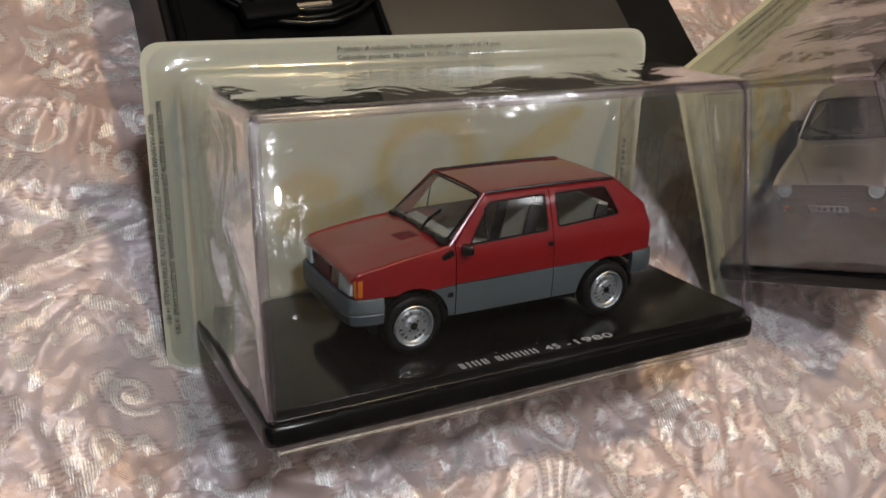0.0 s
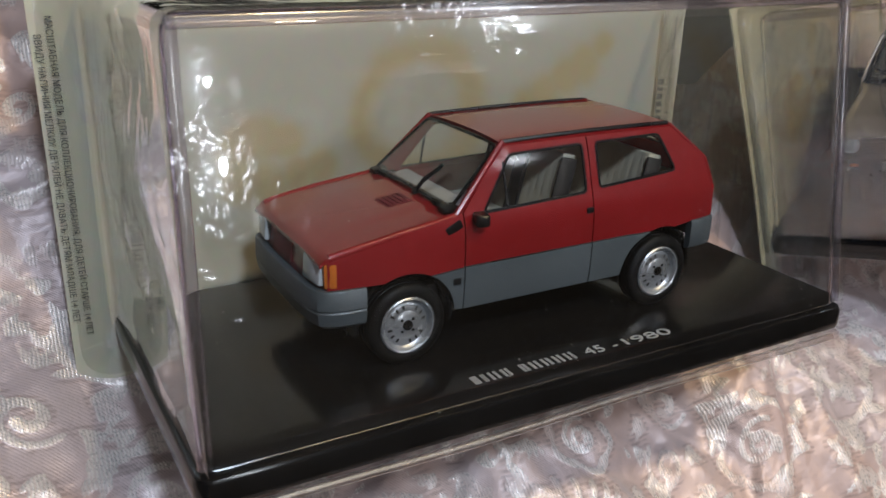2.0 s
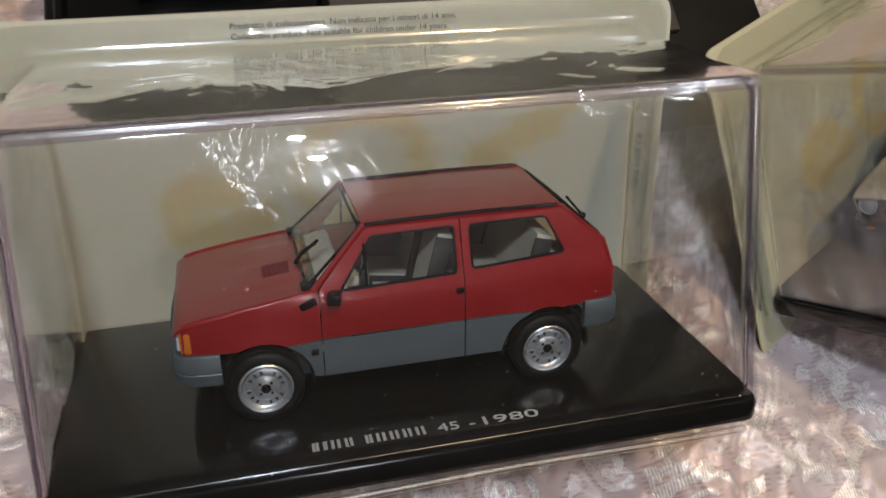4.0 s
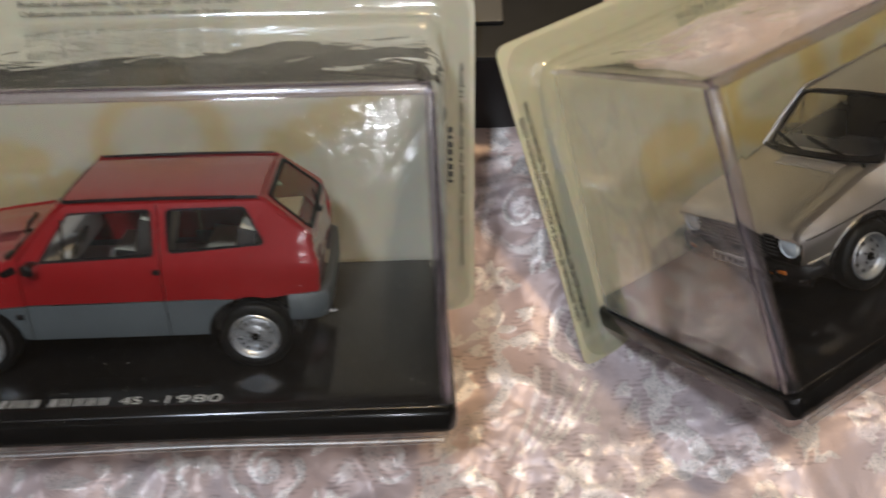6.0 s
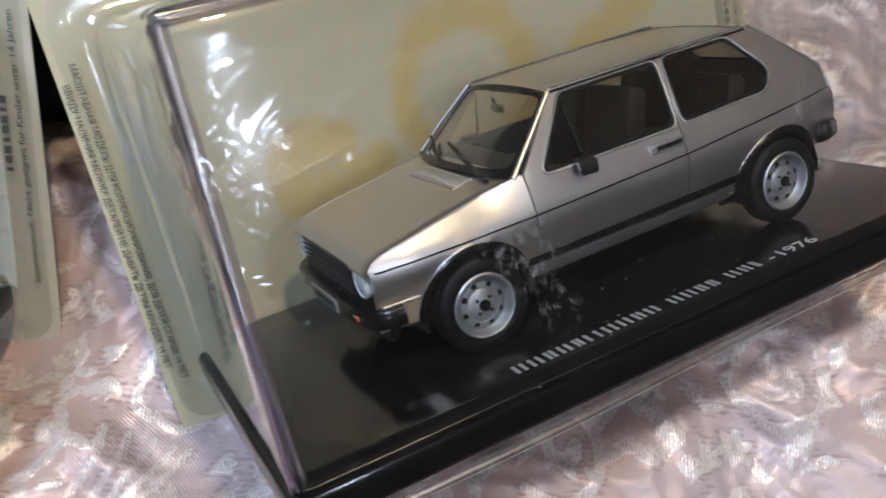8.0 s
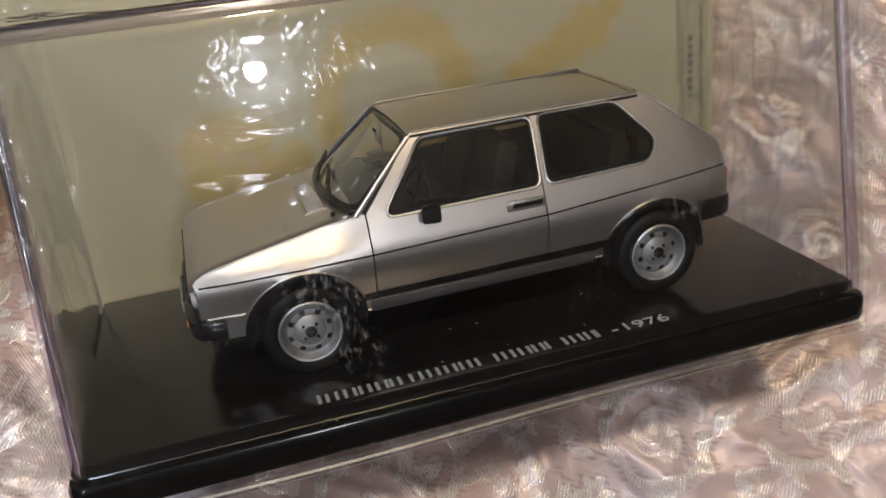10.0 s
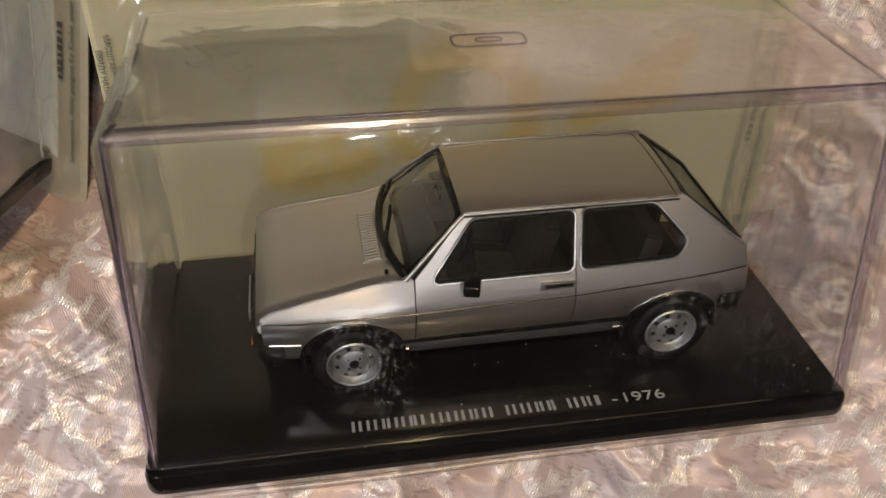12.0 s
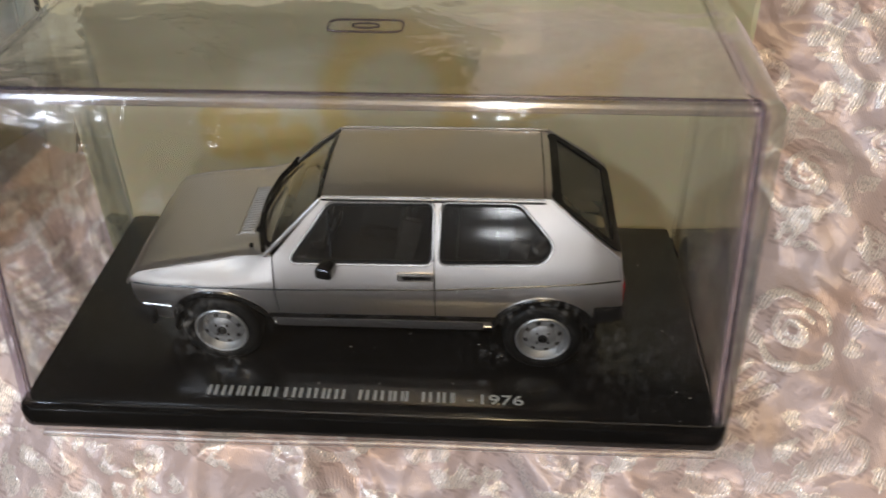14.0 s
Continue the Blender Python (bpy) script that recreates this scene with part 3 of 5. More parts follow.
def cloth_height(x, y):
    p = Vector((x, y, 0.0))
    h = -0.004 - 0.014 * min(1.0, max(0.0, (x - 0.25) / 0.2))
    q = Vector((x * 5.0 + 3 * noise.noise(p * 3), y * 8.0 + 2 * noise.noise(p * 4 + Vector((9, 0, 0))), 0.3))
    h += 0.011 * noise.noise(q) + 0.006 * (1 - abs(noise.noise(q * 1.9 + Vector((4, 4, 0)))) * 2)
    r = Vector((x * 26.0, y * 30.0, 1.7)) + 1.6 * Vector((noise.noise(p * 14), noise.noise(p * 14 + Vector((5, 5, 5))), 0))
    h += 0.0042 * noise.noise(r) + 0.0034 * (0.5 - abs(noise.noise(r * 1.7)))
    h += 0.0007 * noise.noise(r * 4.1)
    # hollows pressed by the packs
    for base, low in ((RED_PACK, 0.026), (SILVER_PACK, 0.026)):
        for a in (-0.11, -0.055, 0.0, 0.055, 0.11):
            e = base @ Vector((a, 0.05, -low))
            d = math.hypot(x - e.x, y - e.y)
            if d < 0.09:
                want = e.z - 0.001
                k = math.exp(-((d / 0.034) ** 2))
                h = lerp(h, min(h, want), k)
    return h


def spread(lo, hi, near_lo, near_hi, fine):
    """Values that are close together in the near stretch and wider outside."""
    out, v = [], near_lo
    while v <= near_hi:
        out.append(v)
        v += fine
    step, v = fine, near_hi
    while v < hi:
        step *= 1.22
        v += step
        out.append(min(v, hi))
    step, v = fine, near_lo
    while v > lo:
        step *= 1.22
        v -= step
        out.insert(0, max(v, lo))
    return out


def scroll_tile(wide, high):
    """One repeat of the damask, a value a millimetre: the distance to the edge of its roses, scrolls, feathers and leaves."""
    rnd = random.Random(11)
    spots = []

    def stroke(pts, r0, r1):
        n = len(pts)
        spots.extend((x, y, lerp(r0, r1, k / max(1, n - 1))) for k, (x, y) in enumerate(pts))

    def spiral(cx, cy, r_out, r_in, turns, start, r0, r1, way=1):
        n = int(turns * 46)
        pts = []
        for k in range(n + 1):
            t = k / n
            a = radians(start) + way * 2 * math.pi * turns * t
            r = r_out * (r_in / r_out) ** t
            pts.append((cx + r * math.cos(a), cy + r * math.sin(a)))
        stroke(pts, r0, r1)
        return pts

    def leaf(x, y, length, fat, turn):
        c, q = math.cos(radians(turn)), math.sin(radians(turn))
        stroke_pts = [(x + c * length * t, y + q * length * t, fat * math.sin(math.pi * min(1, 0.12 + 0.88 * t)) ** 0.8) for t in steps(0, 1, 14)]
        spots.extend(stroke_pts)

    def flower(x, y, r, petals, turn):
        for k in range(petals):
            a = turn + 360 * k / petals
            leaf(x + r * 0.35 * math.cos(radians(a)), y + r * 0.35 * math.sin(radians(a)), r, r * 0.30, a)

    def frond(pts, n, length, fat, lean):
        """Leaflets along one side of a stem."""
        for k in range(n):
            i = int((0.06 + 0.86 * k / n) * (len(pts) - 2))
            (x1, y1), (x2, y2) = pts[i], pts[i + 1]
            a = math.degrees(math.atan2(y2 - y1, x2 - x1)) + lean
            leaf(x1, y1, length * (1 - 0.5 * k / n), fat * (1 - 0.4 * k / n), a)

    # roses: a spiral heart and broken rings of petals
    for cx, cy, k in ((34, 36, 1.0), (112, 104, 0.86)):
        spiral(cx, cy, 11.5 * k, 2.2, 2.1, 40, 1.5, 0.8)
        for j, a in enumerate((10, 82, 150, 221, 290)):
            stroke([(cx + (17.5 + 2.5 * math.sin(3 * t)) * k * math.cos(radians(a + 58 * t)), cy + (17.5 + 2.5 * math.sin(3 * t)) * k * math.sin(radians(a + 58 * t))) for t in steps(0, 1, 16)], 1.0 + 0.5 * (j % 2), 2.6)
    # scrolls with leaflets
    frond(spiral(96, 34, 26, 5, 1.35, 200, 2.2, 3.6), 9, 13, 2.6, -62)
    frond(spiral(46, 102, 27, 5, 1.3, 20, 2.4, 3.4, -1), 9, 13, 2.5, 60)
    spiral(146, 62, 13, 3, 1.4, 100, 1.4, 2.4)
    spiral(10, 80, 12, 3, 1.3, 300, 1.4, 2.4, -1)
    # feathers: long bands lying side by side
    for k in range(5):
        stroke([(58 + 5.2 * k + (26 + 3.0 * k) * math.sin(1.5 * t), 58 + 44 * t - 2.6 * k * t) for t in steps(0, 0.9 - 0.08 * k, 34)], 1.0, 1.7)
    for k in range(4):
        stroke([(126 + (20 - 4.6 * k) * math.cos(1.9 * t + 0.4), 14 + 4 * k + (26 - 3.6 * k) * math.sin(1.9 * t + 0.4)) for t in steps(0, 1, 30)], 0.9, 1.6)
    for x, y, r, n, a in ((74, 12, 7.5, 5, 10), (8, 14, 6, 6, 0), (76, 128, 8, 5, 40), (150, 128, 7, 6, 20), (6, 122, 5.5, 5, 0), (140, 40, 5, 5, 30)):
        flower(x, y, r, n, a)
    for _ in range(26):
        leaf(rnd.uniform(0, wide), rnd.uniform(0, high), rnd.uniform(5, 10), rnd.uniform(1.2, 2.4), rnd.uniform(0, 360))
    gx, gy = np.meshgrid(np.arange(wide, dtype=float), np.arange(high, dtype=float), indexing="ij")
    d = np.full(gx.shape, 9.0)
    for x, y, r in spots:
        dx, dy = (gx - x + wide / 2) % wide - wide / 2, (gy - y + high / 2) % high - high / 2
        np.minimum(d, np.sqrt(dx * dx + dy * dy) - r, out=d)
    # sprays of narrow curved leaves wherever the ground would lie bare
    for _ in range(240):
        x, y = rnd.uniform(0, wide), rnd.uniform(0, high)
        if d[int(x) % wide, int(y) % high] < 3.6:
            continue
        turn, bow = rnd.uniform(0, 360), rnd.choice((-1, 1)) * rnd.uniform(0.03, 0.06)
        for k in range(rnd.randint(3, 5)):
            a = radians(turn + 26 * k)
            for t in steps(0, rnd.uniform(7, 12), 9):
                px, py = x + t * math.cos(a + bow * t), y + t * math.sin(a + bow * t)
                dx, dy = (gx - px + wide / 2) % wide - wide / 2, (gy - py + high / 2) % high - high / 2
                np.minimum(d, np.sqrt(dx * dx + dy * dy) - (0.5 + 0.8 * math.sin(math.pi * min(1, 0.1 + t / 12))), out=d)
    return np.maximum(d, -6.0)


def scroll_at(tile, x, y):
    """The damask at plan places, in metres: woven a little askew, and pulled about by the folds."""
    wide, high = tile.shape
    u = 1180 * (0.94 * x + 0.34 * y) + 5 * np.sin(23 * x + 11 * y) + 3 * np.sin(47 * y - 19 * x + 1.0)
    v = 1180 * (0.94 * y - 0.34 * x) + 5 * np.sin(19 * y - 13 * x + 2.0) + 3 * np.sin(53 * x + 17 * y)
    row = np.floor(v / high)
    u = u + 0.5 * wide * (row % 2)
    i, j = np.floor(u).astype(int), np.floor(v).astype(int)
    s, t = u - i, v - j
    pick = lambda a, c: tile[(i + a) % wide, (j + c) % high]
    return pick(0, 0) * (1 - s) * (1 - t) + pick(1, 0) * s * (1 - t) + pick(0, 1) * (1 - s) * t + pick(1, 1) * s * t


def make_cloth():
    xs, ys = np.array(spread(-0.75, 1.1, -0.30, 0.56, 0.0013)), np.array(spread(-0.75, 0.85, -0.14, 0.34, 0.0013))
    n, m = len(xs), len(ys)
    gx, gy = np.meshgrid(xs, ys, indexing="ij")
    d = scroll_at(scroll_tile(158, 142), gx, gy)
    z = np.array([[cloth_height(x, y) for y in ys] for x in xs])
    over = np.maximum.reduce([-0.70 - gx, gx - 1.05, -0.70 - gy, gy - 0.80, np.zeros_like(gx)])
    z = z + 0.0003 * np.clip(0.5 - d / 1.6, 0, 1) - over * 6.0
    top = np.stack([gx, gy, z], -1).reshape(-1, 3)
    k = np.arange(n * m).reshape(n, m)
    faces = np.stack([k[:-1, :-1], k[1:, :-1], k[1:, 1:], k[:-1, 1:]], -1).reshape(-1, 4)
    me = bpy.data.meshes.new("bedspread")
    me.from_pydata(top.tolist(), [], faces.tolist())
    me.attributes.new("scroll", "FLOAT", "POINT").data.foreach_set("value", d.reshape(-1).astype(np.float32))
    me.materials.append(M_CLOTH)
    me.shade_smooth()
    return tagged(new("bedspread", me), "rumpled pink satin damask bedspread with silver and gold scrolls", "bedspread")


make_cloth()
bm = bmesh.new()
block(bm, (175, 50, -295), (1800, 1560, 470), 60, segments=4)
tagged(link_mesh("bed", bm, M_WOOD, None), "broad bed under the satin bedspread", "bed")


# ---------------------------------------------------------------- display cases and packs
def rect_ring(x0, x1, y0, y1, r, m=10, n=5):
    """A rounded rectangle as (x, y) points, the sides split."""
    out = []
    for cx, cy, a, (ex, ey) in ((x1 - r, y0 + r, -90, (x1, y1 - r)), (x1 - r, y1 - r, 0, (x0 + r, y1)), (x0 + r, y1 - r, 90, (x0, y0 + r)), (x0 + r, y0 + r, 180, (x1 - r, y0))):
        c = [(cx + r * math.cos(radians(a + 90 * k / n)), cy + r * math.sin(radians(a + 90 * k / n))) for k in range(n + 1)]
        out += c
        out += [(lerp(c[-1][0], ex, k / m), lerp(c[-1][1], ey, k / m)) for k in range(1, m)]
    return out


def cover_shell(bm, inset):
    """The five-sided clear box; inset moves it inwards."""
    rings = []
    r = 5.0 - inset
    for z in (-3.2, 10, 30, 50, 70, 84, 92):
        t = (z + 3.2) / 101.2
        rings.append([Vector((x, y, z)) for x, y in rect_ring(-108.5 + 3.0 * t + inset, 108.5 - 3.0 * t - inset, -52.8 + 13.0 * t + inset, 49.0 - 2.0 * t - inset, max(1.0, r))])
    top = 98.0 - inset
    for k in range(1, 6):
        a = radians(90 * k / 5)
        e = 4.5 * (1 - math.cos(a))
        z = 92 + (top - 92) * math.sin(a)
        t = (z + 3.2) / 101.2
        rings.append([Vector((x, y, z)) for x, y in rect_ring(-108.5 + 3.0 * t + inset + e, 108.5 - 3.0 * t - inset - e, -52.8 + 13.0 * t + inset + e, 49.0 - 2.0 * t - inset - e, max(0.8, r - e * 0.6))])
    last = rings[-1]
    c = sum(last, Vector()) / len(last)
    rings.append([lerp(c, p, 0.5) for p in last])
    rows = loft(bm, rings, False, True)
    return rows[0]


def display_case(where, words, label):
    case = thing("display_case", where, label, "display case", "boxed model cars")
    bm = bmesh.new()
    block(bm, (0, -1.6, -2.2), (213, 99, 4.4), 0.7)
    part("plinth_top", bm, M_BLACK, case, "glossy black plinth plate")
    bm = bmesh.new()
    outer = [[Vector((x, y, z)) for x, y in rect_ring(-110.5 + i, 110.5 - i, -54.6 + i, 50.4 - i, 4.0)] for z, i in ((-12.5, 1.2), (-11.8, 0.3), (-10.5, 0.0), (-5.6, 0.0), (-4.4, 0.5), (-4.0, 1.6), (-4.2, 4.5))]
    loft(bm, outer, True, True)
    part("plinth_rim", bm, M_BLACK, case, "bevelled black plinth rim")
    bm = bmesh.new()
    a, b = cover_shell(bm, 0.0), cover_shell(bm, 1.1)
    n = len(a)
    for k in range(n):
        bm.faces.new((a[k], b[k], b[(k + 1) % n], a[(k + 1) % n]))
    cover = part("cover", bm, M_COVER, case, "clear styrene cover with rounded edges", 50)
    cover.visible_shadow = False
    # thick moulded edges of the cover
    xt, yf, yb = 104.1, -38.6, 45.6
    for a, b, r in (((-xt, yf, 96.2), (xt, yf, 96.2), 1.9), ((-xt, yf, 96.2), (-xt, yb, 96.2), 1.1), ((xt, yf, 96.2), (xt, yb, 96.2), 1.1), ((-107.2, -51.4, -2.5), (-xt, yf, 95.4), 1.9), ((107.2, -51.4, -2.5), (xt, yf, 95.4), 1.9)):
        bm = bmesh.new()
        tube(bm, [lerp(Vector(a), Vector(b), k / 6) for k in range(7)], r, 12)
        part("edge", bm, M_EDGE, cover, "", 80).visible_shadow = False
    # dark refraction lines beside the thick edges, put in as violet tinted rods
    for a, b, r in (((-xt, yf + 2.6, 97.0), (xt, yf + 2.6, 97.0), 0.55), ((-108.0, -49.0, -2.5), (-xt - 0.9, yf + 2.4, 95.0), 0.5), ((108.0, -49.0, -2.5), (xt + 0.9, yf + 2.4, 95.0), 0.5)):
        bm = bmesh.new()
        tube(bm, [lerp(Vector(a), Vector(b), k / 6) for k in range(7)], r, 8)
        part("refraction_line", bm, M_LINE, cover, "", 80).visible_shadow = False
    bm = bmesh.new()
    ring = rounded([(-12, 2), (10, 2), (10, 11), (-12, 11)], 3.0)
    tube(bm, [(x, y, 98.3) for x, y in ring], 0.34, 6, True)
    tube(bm, [(-1 + 4 * math.cos(radians(a)), 6.6 + 1.8 * math.sin(radians(a)), 98.3) for a in range(0, 360, 20)], 0.3, 6, True)
    part("moulding_mark", bm, M_LINE, cover, "raised moulding mark", 80)
    # plate lettering: marque and model as plain bars, the rest in figures
    bars, figures, y0 = words
    bm = bmesh.new()
    for xa, xb in bars:
        for x in (xa + 0.45, xb - 0.45):
            block(bm, (x, y0 + 2.05, 0.05), (0.9, 4.1, 0.12), 0)
    part("lettering", bm, M_INK_BAR, case, "silver printed bars", 0)
    for text, x, w in figures:
        writing("lettering", text, 5.6, pose(x * MM, y0 * MM, 0.00006), M_INK, case, w)
    return case


BULGE = 1.6


def blister_pack(where, material, label, tone, film, corners):
    pack = thing("blister_pack", where, label, "blister pack", "boxed model cars")
    outline = rounded([(-123.5, -27), (123.5, -27), (123.5, 112), (-123.5, 112)], corners, 6)
    bm = bmesh.new()

    def board(x, z):
        bow = 1.2 * math.sin(x * 0.021 + tone) + 0.9 * math.sin(z * 0.05 + 2 * tone)
        return Vector((x, 50.6 + bow * 0.5, z))

    panel(bm, outline, [], board, (0, 0.7, 0), 6.0)
    part("backing_card", bm, material, pack, "cream printed backing card")
    # film: front, flared sides, flange on the card
    bm = bmesh.new()
    rings = []

    def wob(p, amount):
        q = p * 0.03 + Vector((tone * 7, 0, 0))
        fine = p * 0.11 + Vector((3, tone * 5, 0))
        return p + amount * 0.35 * noise.noise(fine) * Vector((1, 0.3, 1)) + amount * Vector((noise.noise(q), noise.noise(q + Vector((9, 1, 0))), noise.noise(q + Vector((0, 5, 3)))))

    depth = [(-55.2, 0.0), (-54.2, 0.25), (-52.0, 0.5), (-46, 0.6), (-34, 0.7), (-20, 0.8), (-6, 0.9), (8, 1.0), (22, 1.2), (34, 1.4), (42, 1.7), (46.5, 2.1), (48.0, 2.6), (48.9, 3.6)]
    for k, (y, out) in enumerate(depth):
        ring = rect_ring(-107.5 - out, 107.5 + out, -15.4 - out * 0.8, 98.8 + out * 0.5, 3.5 + out * 1.6, 22, 5)
        t = (y + 55.2) / 104
        lean = lambda z: max(0.0, 13.2 * (z / 100.0)) * (1 - min(1.0, t * 1.6))
        amp = 2.6 * math.sin(math.pi * min(1.0, max(0.0, t))) if k > 3 else 0.0
        rings.append([wob(Vector((x, y + lean(z), z)), amp) for x, z in ring])
    edge = rect_ring(-121.5, 121.5, -25.5, 110.5, 10, 22, 5)
    for s in (0.35, 0.7, 1.0):
        rings.append([wob(Vector((lerp(a.x, x, s), 49.4 + 0.35 * (1 - s), lerp(a.z, z, s))), 0.25) for a, (x, z) in zip(rings[len(depth) - 1], edge)])
    front = rings[0]
    c = sum(front, Vector()) / len(front)
    # the front bulges a little
    inner = [[lerp(c, p, s) + Vector((0, -BULGE * (1 - s ** 6), 0)) for p in front] for s in (0.08, 0.25, 0.42, 0.55, 0.66, 0.75, 0.82, 0.88, 0.93, 0.96, 0.985)]
    loft(bm, inner + rings[:3], True, False)
    part("blister", bm, film, pack, "thin clear vacuum-formed plastic blister", 60)
    bm = bmesh.new()
    loft(bm, rings[2:], False, False)
    part("blister_side", bm, M_FILM_SIDE, pack, "wrinkled clear blister side and flange", 60)
    # bead added on the lower fold; its haze stands for the reflected strip
    bm = bmesh.new()
    tube(bm, [Vector((x, -54.3 + 0.25 * math.sin(x * 0.06 + tone), -14.6 + 0.3 * math.sin(x * 0.045))) for x in steps(-106, 106, 24)], 1.25, 8)
    part("blister_fold", bm, M_FOLD, pack, "bead on the blister's lower fold, hazed for its reflected light", 80).visible_shadow = False
    # warnings printed on the flange
    face = 0.0491
    up = Matrix.Rotation(radians(90), 4, "X")
    for n, text in enumerate(("Prodotto di collezionismo. Non indicato per i minori di 14 anni.", "Collectible product. Not suitable for children under 14 years.")):
        writing("warning_text", text, 2.9, Matrix.Translation((-0.043, face, 0.1062 - 0.0036 * n)) @ up, M_TEXT, pack, 80 if n == 0 else 77, 0.00003)
    down = up @ Matrix.Rotation(radians(-90), 4, "Z")
    for n, text in enumerate(("МАСШТАБНАЯ МОДЕЛЬ ДЛЯ КОЛЛЕКЦИОНИРОВАНИЯ, ДЛЯ ДЕТЕЙ СТАРШЕ 14 ЛЕТ", "ВВИДУ НАЛИЧИЯ МЕЛКИХ ДЕТАЛЕЙ НЕ ДАВАТЬ ДЕТЯМ МЛАДШЕ 14 ЛЕТ")):
        writing("warning_text", text, 2.7, Matrix.Translation((-0.1190 - 0.0034 * n, face, 0.0895 - 0.005 * n)) @ down, M_TEXT, pack, 99 if n == 0 else 89, 0.00003)
    rise = up @ Matrix.Rotation(radians(90), 4, "Z")
    writing("warning_text", "Sammlerstück. Nicht geeignet für Kinder unter 14 Jahren", 2.7, Matrix.Translation((0.1190, face, -0.004)) @ rise, M_TEXT, pack, 86, 0.00003)
    bm = bmesh.new()
    for k in range(8):
        block(bm, (113.7, face * 1000, 34 + 3.1 * k), (2.0, 0.06, 2.2 if k % 3 else 1.2), 0)
    part("warning_text", bm, M_TEXT, pack, "dark printed bars", 0)
    return pack


# the faded print: a ring, two strokes before it and one rising behind it
STROKES = [(-0.067, 0.046, 0.006), (-0.058, 0.049, 0.008), (-0.049, 0.047, 0.007), (-0.066, 0.034, 0.007), (-0.056, 0.033, 0.008), (-0.046, 0.035, 0.007), (-0.038, 0.038, 0.006), (0.047, 0.050, 0.006), (0.055, 0.055, 0.007), (0.064, 0.060, 0.007), (0.074, 0.065, 0.007), (0.082, 0.072, 0.006)]
CARD_A = printed_card("pale_card", (0.605, 0.57, 0.435), (0.58, 0.46, 0.23), (0.001, 0.053, 0.0225, 0.0050), STROKES)
CARD_B = printed_card("yellowed_card", (0.62, 0.56, 0.36), (0.62, 0.46, 0.15), (0.0, 0.053, 0.0235, 0.0055), STROKES)


def letter_bars(x, end, widths):
    """Plain bars between x and end; a width of 0 is a space."""
    unit = (end - x) / sum(w + 0.32 if w else 0.85 for w in widths)
    out = []
    for w in widths:
        if w:
            out.append((x, x + w * unit * 0.86))
        x += (w + 0.32 if w else 0.85) * unit
    return out


bars_a = letter_bars(-34.0, 1.2, (0.8, 0.5, 1.1, 0.95, 0, 0.85, 1.1, 1.05, 1.05, 1.1))
bars_b = letter_bars(-49.8, 28.9, (1.05, 1.1, 0.85, 1.05, 0.75, 1.4, 1.1, 1.1, 0.9, 1.1, 0, 1.1, 1.1, 0.85, 0.8, 0, 1.1, 0.95, 0.5))
end_a, end_b = 4.0, 32.1
display_case(RED_PACK, (bars_a, (("45", end_a - 0.3, 6.6), ("-", end_a + 9.6, 1.7), ("1980", end_a + 14.2, 35.8 - end_a - 14.2)), -49.6), "clear plastic display case with a black plinth, propped on the bedspread")
blister_pack(RED_PACK, CARD_A, "cream card and clear blister pack leaning on a black box", 0.3, M_FILM, [6, 8, 11, 9])
display_case(SILVER_CASE, (bars_b, (("-", end_b - 0.6, 1.8), ("1976", end_b + 3.6, 48.7 - end_b - 3.6)), -49.0), "clear plastic display case with a black plinth and scuffed cover, tilted")
blister_pack(SILVER_PACK, CARD_B, "yellowed cream card and clear blister pack lying askew on the bedspread", 1.7, M_FILM_WORN, [5, 6, 9, 5])


